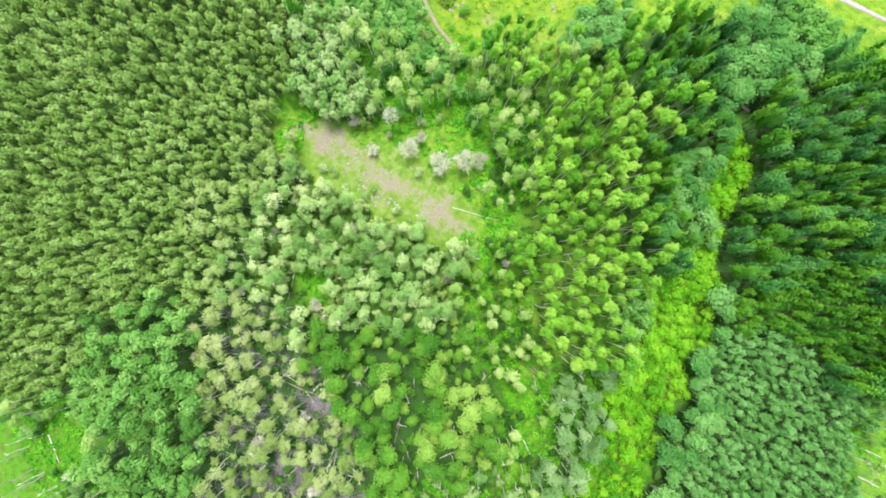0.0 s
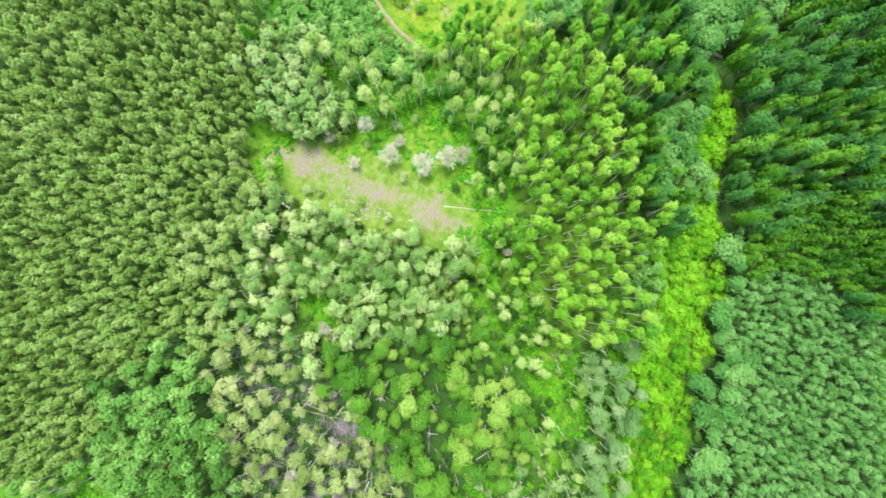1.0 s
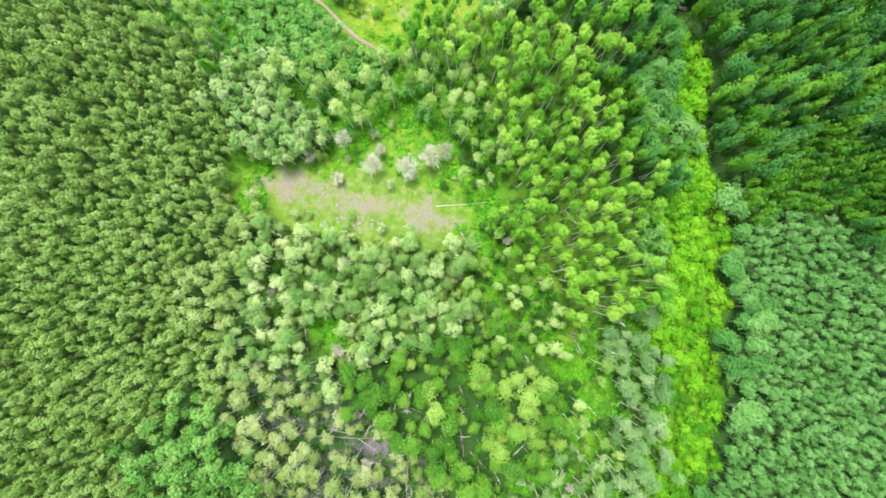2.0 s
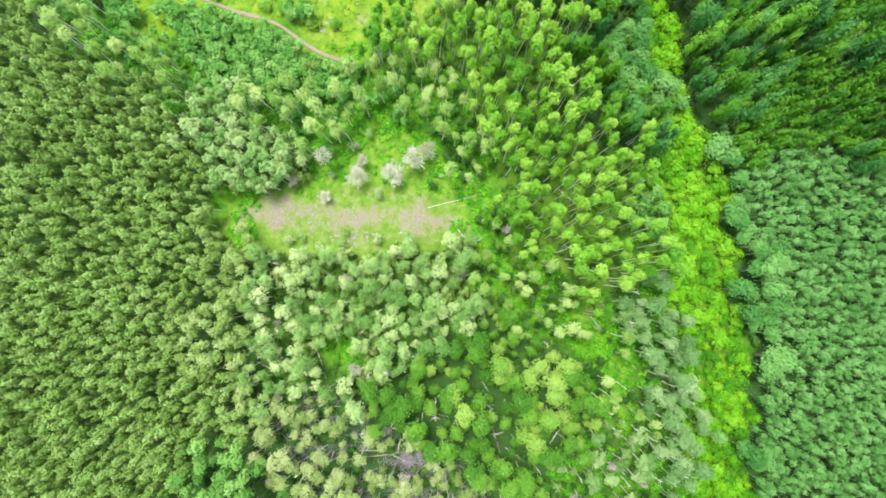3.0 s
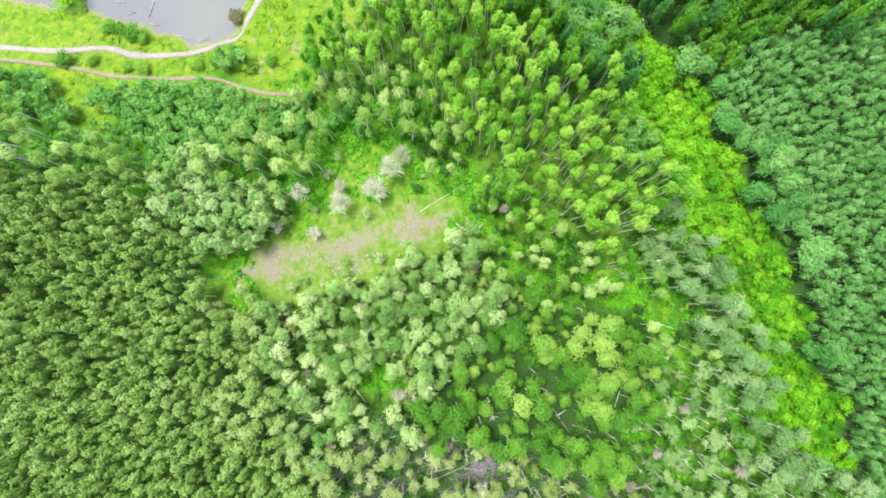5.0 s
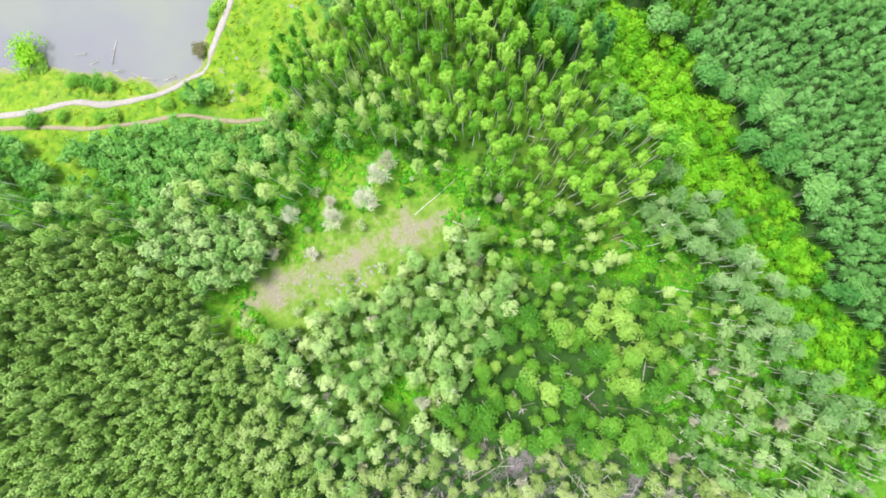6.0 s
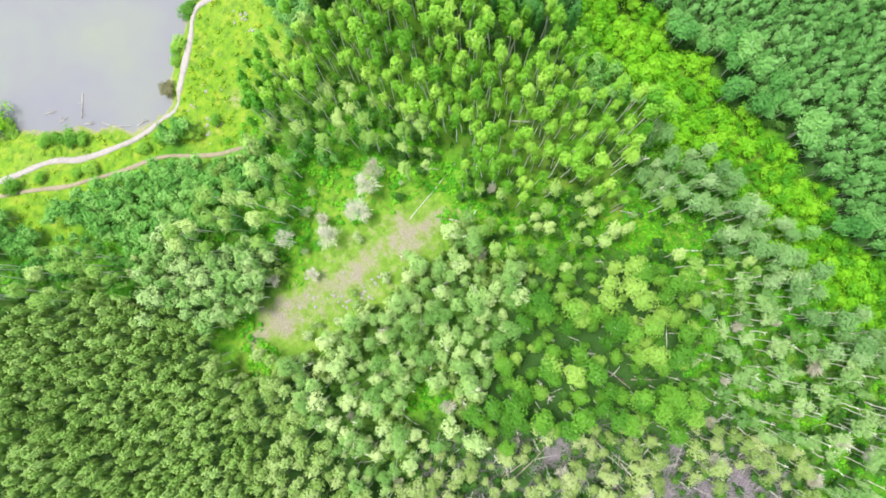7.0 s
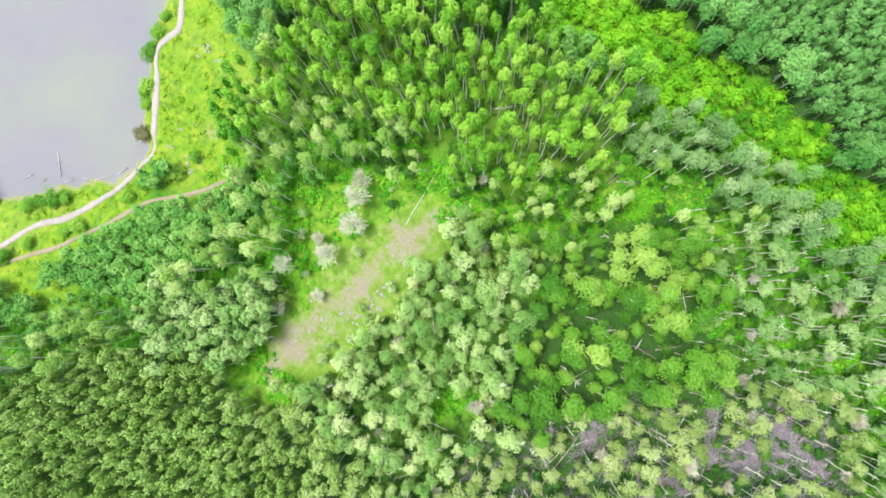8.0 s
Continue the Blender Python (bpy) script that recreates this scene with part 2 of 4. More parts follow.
# ---- the plan: what grows where ----
# A map of the growth, three metres to a letter, north at the top: D young aspens, F olive aspens, G broadleaf trees,
# Q pale young aspens, A tall pale aspens over thicket, S thicket, Y tall aspens, T tall dark trees, J slender trees, K saplings, R round trees,
# E edge trees, B lime shrubs, P pale aspens, N bright aspens, O undergrowth, V wispy aspens, X thin aspens over brush,
# C dry clearing, M meadow.
PLAN = """
DDDDDDDDDDOODDDDDMMMMMMMMMMMMMMMMMMMMMMMMMMMMMMMMMMMMMMMMMMMMMM
DDDDDDDDDDODDDDDMMMMMMMMMMMMMMMMMMMMMMMMMMMMMMMMMMMMMMMMMMMMMMM
DDDDDDDDDDDDDDDDMMMMMMMMMMMMMMMMMMMMMMMMMMMMMMMMMMMMMMMMMMMMMMM
DDDDDDDDDDDDDDDDMMMSMMMMMMMMMMMMMMMMMMMMMMMMMMMMMMMMMMMMMMMMMMM
DDDDDDDDDDDDDDDDSSSSMMMMMMMMMMMMMMMMMMMMMMMMMMMMMMMMMMMMMMMMMMM
DDDDDDDDDDDDDDDDOSSMSMMMMMMMMMMMMMMMMMMMMMMMMMMMMMMMMMMMMMMMMMM
DDDDDDDDDDDDDDDDAASSSMMMMMMMMMMMMMMMMMMMMMMMMMMMMMMMMMMMMMMMMMM
DDDDDDDDDDDDDDDAAAASMMMMMMMMMMMMMMMMMMMMMMMMMMMMMMMMMMMMMMMMMMM
DDDDDDDDDDDDDDDAAAASSMMMMMMMMMMMMMMMMMMMMMMMMMMMMMMTMMMMMMMMMMM
DDDDDDDDDDDDDDDDAAASMMSMMMMMMMMMMMMMMMMMMMMMMMMMMTTMMMMMMMMMMMM
DDDDDDDDDDDDDDDDDADSSMSSSMMMMMMMMMMMMMMMMMMMMMMMTTTMMMMMMMMMMMM
DDDDDDDDDDDDDDDDDDAASSSSSSMMMMMMMMMMMMMMMMMMMMMMMTMMMMMMMMMMMMM
DDDDDDDDDDDDDDDDDDAAAASSSSMMMMMMMMMMMMMMMMMMMMMMMTMMMMMMMMMMMMM
DDDDDDDDDDDDDDDDDDDDAASSSSSSSSMMMMMMMMMMMMMMMMMMMMSSSMMMMMMMMMM
DDDDDDDDDDDDDDDDDDDDASSSSSSSSMMMMMMMMMMMMMMMMMMMMMSSSMMMMMMMMMM
DDDDDDDDDDDDDDDDDDDDOSSSSSSSSMMMMMMMMMMRRMMMMMMMMRSSSMMMMMMMMMM
DDDDDDDDDDDDDDDDDDDDTQQQQSSSSMMMMMMMMMRRRMMMMMMMRRSSSSMMMMMMMMM
DDDDDDDDDDDDDDDDDDDQQQQQASSSSSMMYYYMMRRRYYYTTTRRRRSSSSMMMMMMMMM
DDDDDDDDDDDDDDDDDDDDQQQQAAASSSSYYYYYMRRRYYTTTTRRRRSSSSSMMMMMMMM
DDDDDDDDDDDDDDDDDDDDQQQQAAAASSAAYYYYYOOYYTTTTTRRRRRSSSTMMMMMMMM
DDDDDDDDDDDDDDDDDDDDQQQQQAAAAAAAAYYYYYYYYTTTTTRRRRRTTTTTTMMMMMT
DDDDDDDDDDDDDDDDDDDFFQQQQAAAAAAAAAAOYYYYYTTTTTRRRRRTTTTTTTTTTTT
DDDDDDDDDDDDDDDDDDFFMQQQQMMMMMOAAAAOYYYYYYYYTTRRTTTTTTTTTTTTTTT
DDDDDDDDDDDDDDDDDDFMMCCCMMMMMMMMAAAYYYYYYYYTTRRBTTTTTTTTTTTTTTT
DDDDDDDDDDDDDDDDDFFFCCCCCCMMMMMMAAAYYYYYYYYTRRBBTTTTTTTTTTTTTTT
DDDDDDDDDDDDDDDDDFFFCCCCCCCCCMMMOOOYYYYYYTTRRBBBTTTTTTTTTTTTTTT
DDDDDDDDDDDDDDFFFFFPPCCCCCCCCCMMOOOYYYYYYTTRRBBBTTTTTTTTTTTTTTT
DDDDDDDDDDDDDDFFFFFPPPPCCCCCCCCOOOOYYYYYYTTRRBBTTTTTTTTTTTTTTTT
DDDDDDDDDDDDDFFFFFPPPPPPPCCCCCCCOOOYYYYYYTTRRBBTTTTTTTTTTTTTTTT
DDDDDDDDDDDDDFFFFFPPPPPPPPPPCCCCOYYYYYYYYTTRRBTTTTTTTTTTTTTTTTT
DDDDDDDDDDDDDDDFFPPPPPPPPPPPCCMMOYYYYYYYYTTRRBTTTTTTTTTTTTTTTTT
DDDDDDDDDDDDDDDFPPPPPPPPPPPPPPPMOYYYYYYYYYTBBBTTTTJJTTTTTTTTTTT
DDDDDDDDDDDDDDDFPPPPOOPPPPPPPPOOOYYYYYYYYYTBBBTTTJJJJTTTTTTTTTT
DDDDDDDDDDDGGDDFPPPPPOOPPPPPPPOOOYYYYYYYYSBBBRKJJJJJJJTTTTTTTTT
DDDDDDDDDDDGGDDFXXXPPOPPPPPPPPOOOOOYYYYYSSBBBRJJJJJJJJTTTTTTTTT
DDDDDDDDGGGGGGXXXXXXPPPPPPPPPPNOOOOYYYYSSSBBBRJJJJJJJJTTTTTTTTT
DDDDDDDDGGGGGGXXXXXXPNNNNNNNNNNOOOOYYYYYSBBBBKKKKKJJJJTTTTTTTTT
DDDDDDDDGGGGGGXXXXXXXNNNNNNNNNNOOOOYYYYYBBBBRKKKKKKJJTTTTTTTTTT
DDDDDDDGGGGGGGGXXXXXXXNNNNNNNNNNOOOYVEEBBBBBRKKKKKKTTTTTTTTTTTT
DDDDDDGGGGGGGGGXXXXXXXXNNNNNNNNNNOOVVEEBBBBBRKKKKKKKKKKKTTTTTTT
OOGGOOOGGGGGGGGXXXXXXXXNNNNNNNNNNOOOEEEBBBBRRKKKKKKKKKKOOOOTTTT
VVVVVVVVGGGGGGGXXXXXXXXNNNNNNNNNNOOOEEEBBBRRKKKKKKKKKOOOOOOOOTT
VVVVVVVVVOOGGGGXXXXXXXXXNNNNNNNNNOOOEEEBBBRRKKKKKKKKKOOOOOOOOTT
VVVVVVVGGGGGGGGXXXXXXXXXXNNNNNNNVOOEEEBBBBRKKKKKKKKKKOOOOOOOOOT
VVVVVVVGGGGGGGGXXXXXXXXXXNNNNNNVVOOEEEBBBBRKKKKKKKKKKOOOOOOOOOK
VVVVVVVVVGGGGGGXXXXXXXXXXNNNVVVVVVOEEEBBBRKKKKKKKKKKKOOOOOOOOOO
VVVVVVVVVGGGGGXXXXXXXXXXXXXVVVVVVVEEEBBBRKKKKKKKKKKKOOOOOOOOOOO
VVVVVVVVVGGGGGXXXXXXXXXXXXXVVVVVVVEEBBBBKKKKKKKKKKKKOOOOOOOOOOO
VVVVVVVVVGGGGGXXXXXXXXXXXXXVVVVVVEEEBRBKKKKKKKKKKKKKKOOOOOOOOOK
VVVVVVVVGGGGGXXXXXXXXXXXXXXVVVVVVEEBBBRKKKKKKKKKKKKKKOOOOOOOOOK
VVVVVVVVGGGGXXXXXXXXXXXXXXXVVVVVEEEBBBKKKKKKKKKKKKKKKKOOOOOOOKK
VVVVVVVGGGGXXXXXXXXXXXXXXXXVVVVVEEEBBBKKKKKKKKKKKKKKKKKKKOKKKKK
VVVVVGGGGGXXXXXXXXXXXXXXXXVVVVVVEEBBBBKKKKKKKKKKKKKKKKKKKKKKKKO
VVVVGGGGGXXXXXXXXXXXXXXXVVVVVVVVEEBBBKKKKKKKKKKKKKKKKKKKKKKKKOO
VGGGGGGXXXXXXXXXXXXXXXXVVVVVVVVVVEBBKKKKKKKKKKKKKKKKKKKKKKKKOOO
GGGGXXXXXXXXXXXXXXXXXVVVVVVVVVVVVVEBKKKKKKKKKKKKKKKKOOOOOOOOOOO
VVVVVVVVVOOOXXXXXXXXXVVVVVVVVVVVVVVKKKKKKKKKKKKKKKKKKOOOOOOOOOO
VVVVVVVVVOOXVXXXXXXXXVVVVVVVVVVVVVVKKKKKKKKKKKKKKKKKKOOOOOOOOOO
VVVVVVVVVOOVVXXXXXXXXVVVVVVVVVVVVVVKKKKKKKKKKKKKKKKKKKOOOOOOOOO
VVVVVVVVVOVVVVXXXXXXXVVVVVVVVVVVVVVVKKKKKKKKKKKKKKKKKKOOOOOOOOO
VVVVVVVVVOVVVVVXXXXXXXVVVVVVVVVVVVVVKKKKKKKKKKKKKKKKKKKOOOOOOOO
""".split()
PLAN_WEST, PLAN_NORTH, PLAN_STEP = -87.0, 96.0, 3.0
KINDS = list("ABCDEFGJKMNOPQRSTVXY")
PLAN_KIND = np.array([[KINDS.index(c) for c in row] for row in PLAN])
SHORE = [(-28, 112), (-14.3, 89.4), (-10.9, 86.3), (-10.4, 82.9), (-7.1, 77.3), (-6.3, 74.7), (-3.5, 69.0), (-3.1, 66.3),
         (-1.4, 64.5), (1.9, 62.8), (4.0, 62.6), (5.5, 64.5), (9.7, 65.4), (12.8, 66.4), (16.3, 66.5), (19.5, 67.2),
         (23.5, 67.6), (30, 67.5), (45, 66.5), (60, 66), (78, 62), (98, 66), (104, 100), (96, 142), (-30, 146)]
LAKE_Z = -3.0
MAIN_TRAIL = [(-40, 108), (-31, 96), (-24, 86.5), (-20.2, 82.0), (-16.2, 78.4), (-14.0, 75.6), (-11.9, 71.6), (-7.2, 66.6),
              (-3.2, 63.6), (0.5, 62.0), (2.6, 60.5), (6.1, 61.0), (10.8, 62.1), (15.9, 63.4), (18.9, 64.6), (21.4, 65.0),
              (23.6, 63.6), (26.0, 62.0), (31.2, 63.0), (40, 64.0), (52, 63.2), (66, 60.5), (76.5, 54.6), (83.0, 49.9), (90, 44)]
SIDE_TRACK = [(-46, 109), (-31.7, 92.6), (-23.4, 81.2), (-20.3, 76.4), (-17.6, 71.8), (-14.5, 68.0), (-10.4, 63.2), (-7.4, 60.2), (-5.2, 57.2), (-3.4, 53.0), (-1.4, 48.9), (1.0, 45.8), (2.8, 43.2)]
BRUSH_LINE = [(-36.0, -18.2), (-22.0, -23.8)]
ASH_SPOTS = [(-15.2, -52.7, 3.6), (-18.8, -58.6, 3.7), (-20.8, -48.7, 2.8), (-21.6, -42.7, 2.2), (-23.9, -34.2, 2.0), (-29.0, -37.2, 2.4),
             (-23.8, -24.2, 2.2), (-15.6, -41.4, 1.6), (-32.8, -38.8, 2.4), (-45.7, -32.5, 1.8)]


def wobble(x, y, f, s):
    return (np.sin(f * x + 1.7 * s + 1.3 * np.sin(0.7 * f * y + s)) + np.sin(f * 1.1 * y + 2.9 * s + 1.3 * np.sin(0.8 * f * x - s))) / 2


def zone(x, y):
    """The kind of growth at each place."""
    x, y = np.asarray(x, float), np.asarray(y, float)
    u = x + 1.1 * wobble(x, y, 0.33, 1) + 0.9 * wobble(x, y, 1.1, 2) + 0.5 * wobble(x, y, 2.3, 8)
    v = y + 1.1 * wobble(x, y, 0.31, 3) + 0.9 * wobble(x, y, 1.2, 4) + 0.5 * wobble(x, y, 2.4, 9)
    i = np.clip(np.rint((PLAN_NORTH - v) / PLAN_STEP).astype(int), 0, PLAN_KIND.shape[0] - 1)
    j = np.clip(np.rint((u - PLAN_WEST) / PLAN_STEP).astype(int), 0, PLAN_KIND.shape[1] - 1)
    return PLAN_KIND[i, j]


def ash_share(x, y):
    """How bare and ashen the ground is, from 0 to 1."""
    u, v = x + 1.2 * wobble(x, y, 0.8, 15), y + 1.2 * wobble(x, y, 0.9, 16)
    return sum(np.exp(-((np.hypot(u - ax, v - ay) / wide) ** 2)) for ax, ay, wide in ASH_SPOTS).clip(0, 1)


def line_distance(x, y, line, closed=False):
    x, y = np.asarray(x, float), np.asarray(y, float)
    best = np.full(x.shape, 1e18)
    for a, b in zip(line, line[1:] + (line[:1] if closed else [])):
        dx, dy = b[0] - a[0], b[1] - a[1]
        s = np.clip(((x - a[0]) * dx + (y - a[1]) * dy) / (dx * dx + dy * dy), 0, 1)
        best = np.minimum(best, (x - a[0] - s * dx) ** 2 + (y - a[1] - s * dy) ** 2)
    return np.sqrt(best)


def lake_distance(x, y):
    """Metres to the shore, negative over the lake."""
    x, y = np.asarray(x, float), np.asarray(y, float)
    inside = np.zeros(x.shape, bool)
    for a, b in zip(SHORE, SHORE[1:] + SHORE[:1]):
        if a[1] != b[1]:
            cross = ((a[1] > y) != (b[1] > y)) & (x < (b[0] - a[0]) * (y - a[1]) / (b[1] - a[1]) + a[0])
            inside ^= cross
    d = line_distance(x, y, SHORE, True)
    return np.where(inside, -d, d)


def smooth(v):
    v = np.clip(v, 0, 1)
    return v * v * (3 - 2 * v)


def height(x, y):
    x, y = np.asarray(x, float), np.asarray(y, float)
    d = lake_distance(x, y) + 0.5 * wobble(x, y, 0.9, 5)
    z = LAKE_Z - 0.15 + 1.5 * smooth(d / 3.0) + 1.65 * smooth(d / 26) - 0.7 * smooth(-d / 6)
    z = z + 5.5 * smooth((x - 8) / 40) * smooth((64 - y) / 30)
    r = np.hypot(x, y)
    return z + smooth(d / 12) * (0.35 * wobble(x, y, 0.12, 6) + 0.12 * wobble(x, y, 0.6, 7)) * smooth((400 - r) / 250)


def part(name, verts, faces, material, parent=None, smooth_faces=True, tone=None):
    """One mesh object from numpy arrays, under a thing or on its own."""
    me = bpy.data.meshes.new(name)
    verts, faces = np.asarray(verts, np.float32), np.asarray(faces, np.int32)
    k = faces.shape[1]
    me.vertices.add(len(verts))
    me.vertices.foreach_set("co", verts.ravel())
    me.loops.add(faces.size)
    me.loops.foreach_set("vertex_index", faces.ravel())
    me.polygons.add(len(faces))
    me.polygons.foreach_set("loop_start", np.arange(0, faces.size, k, dtype=np.int32))
    if smooth_faces:
        me.polygons.foreach_set("use_smooth", np.ones(len(faces), bool))
    if tone is not None:
        me.attributes.new("tone", "FLOAT", "POINT").data.foreach_set("value", np.asarray(tone, np.float32))
    me.update(calc_edges=True)
    me.materials.append(material)
    ob = new(name, me)
    ob.parent = parent
    return ob


# ---- ground, lake and trails ----
steps = [130.0]
while steps[-1] < 3500:
    steps.append(steps[-1] + (steps[-1] - 129.0) * 0.35 + 1.0)
axis = np.array([-v for v in steps[:0:-1]] + list(np.arange(-130.0, 130.1, 1.25)) + steps[1:])
gx, gy = np.meshgrid(axis, axis, indexing="ij")
n_axis = len(axis)
gz = height(gx, gy)
index = np.arange(n_axis * n_axis).reshape(n_axis, n_axis)
quads = np.stack([index[:-1, :-1], index[1:, :-1], index[1:, 1:], index[:-1, 1:]], -1).reshape(-1, 4)
ground = part("ground", np.stack([gx, gy, gz], -1).reshape(-1, 3), quads, GROUND)
tagged(ground, "uneven grassy forest floor with bare brown patches", "ground", kind="structure")
kind_map = zone(gx, gy)
BARE = {"C": 0.30, "P": 0.10, "M": 0.10}
ASH = {"X": 0.34}
LUSH = {"M": 1.0, "B": 0.2, "O": 0.15, "C": 0.6, "Y": 0.3, "N": 0.1, "P": 0.2, "V": 0.15}
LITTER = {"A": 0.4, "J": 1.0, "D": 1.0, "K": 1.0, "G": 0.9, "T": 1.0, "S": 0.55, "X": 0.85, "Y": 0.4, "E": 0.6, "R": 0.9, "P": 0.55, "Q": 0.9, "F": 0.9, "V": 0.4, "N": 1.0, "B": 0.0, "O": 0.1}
cover = np.zeros((n_axis, n_axis, 4), np.float32)
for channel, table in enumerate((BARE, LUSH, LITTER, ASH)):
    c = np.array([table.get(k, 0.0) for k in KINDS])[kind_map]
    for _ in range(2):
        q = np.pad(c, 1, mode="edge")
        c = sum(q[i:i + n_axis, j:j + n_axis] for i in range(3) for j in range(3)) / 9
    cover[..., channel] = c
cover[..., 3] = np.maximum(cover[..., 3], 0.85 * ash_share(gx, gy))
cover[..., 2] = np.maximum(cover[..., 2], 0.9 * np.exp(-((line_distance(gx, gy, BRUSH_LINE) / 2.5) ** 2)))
BARE_BAND = [(-27, 28.6), (-19, 24.0), (-11, 18.4), (-3, 13.6), (3, 8.6)]
cover[..., 1] *= 0.25 + 0.75 * smooth((np.hypot(gx + 6, gy - 20) - 20) / 14)
cover[..., 2] *= 0.25 + 0.75 * smooth((np.hypot(gx + 29, gy - 29) - 5.5) / 3)
band_width = 2.9 + 0.9 * wobble(gx, gy, 0.55, 12)
cover[..., 0] = np.maximum(cover[..., 0], 0.68 * np.exp(-((line_distance(gx + 2.2 * wobble(gx, gy, 0.6, 9), gy + 1.4 * wobble(gx, gy, 0.9, 14), BARE_BAND) / band_width) ** 2)))
for bx, by, wide in ((-15.5, 17.6, 1.6), (-13.2, 15.2, 1.5), (9.0, 50.5, 2.0), (5.0, 3.5, 1.8), (-23.0, 30.5, 1.6)):
    cover[..., 0] = np.maximum(cover[..., 0], 0.5 * np.exp(-((np.hypot(gx - bx, gy - by) / wide) ** 2)))
cover[..., 0] = np.maximum(cover[..., 0], 0.8 * np.exp(-((lake_distance(gx, gy) / 1.2) ** 2)))
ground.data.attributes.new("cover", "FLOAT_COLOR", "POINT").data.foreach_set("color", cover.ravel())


def spline(points, step=0.5):
    """A smooth line through the points, with its headings."""
    p = [Vector((*q, 0)) for q in points]
    p = [2 * p[0] - p[1]] + p + [2 * p[-1] - p[-2]]
    out = []
    for a, b, c, d in zip(p, p[1:], p[2:], p[3:]):
        n = max(2, int((c - b).length / step))
        for i in range(n):
            s = i / n
            out.append(0.5 * ((2 * b) + (c - a) * s + (2 * a - 5 * b + 4 * c - d) * s * s + (3 * b - a - 3 * c + d) * s ** 3))
    return out + [p[-2]]


def trail(name, points, width, material, label):
    line = spline(points)
    verts, across = [], (-0.62, -0.5, -0.2, 0.2, 0.5, 0.62)
    for i, p in enumerate(line):
        along = line[min(i + 1, len(line) - 1)] - line[max(i - 1, 0)]
        side = Vector((-along.y, along.x, 0)).normalized()
        w = width * (1 + 0.14 * math.sin(i * 0.23) + 0.08 * math.sin(i * 0.71 + 1))
        for a in across:
            jag = 0.06 * width * math.sin(i * 2.3 + a * 9) if abs(a) > 0.4 else 0
            q = p + side * (a * w + jag)
            z = float(height(q.x, q.y)) + (-0.12 if abs(a) > 0.6 else 0.15 if abs(a) > 0.4 else 0.17)
            verts.append((q.x, q.y, z))
    k = len(across)
    faces = [(i * k + j, i * k + j + 1, (i + 1) * k + j + 1, (i + 1) * k + j) for i in range(len(line) - 1) for j in range(k - 1)]
    return tagged(part(name, verts, faces, material), label, "path", kind="structure")


trail("trail", MAIN_TRAIL, 1.0, TRAIL, "pale trodden earth trail along the lake shore")
trail("track", SIDE_TRACK, 0.66, TRACK, "narrow brown earth track into the trees")
lake_line = [p for p in spline([*SHORE, SHORE[0]], 1.0)][:-1]
middle_of_lake = Vector((30, 105, 0))
lake_rim = [p + (p - middle_of_lake).normalized() * 2.2 for p in lake_line]
bm = bmesh.new()
bm.faces.new([bm.verts.new((p.x, p.y, LAKE_Z)) for p in lake_rim])
bmesh.ops.triangulate(bm, faces=bm.faces[:])
me = bpy.data.meshes.new("water")
bm.to_mesh(me)
bm.free()
me.materials.append(WATER)
tagged(new("water", me), "still murky green lake water, pale sky reflection in its colour", "lake", kind="structure")

# ---- trees: sprays of leaves gathered in clumps on a tapered, bent trunk ----


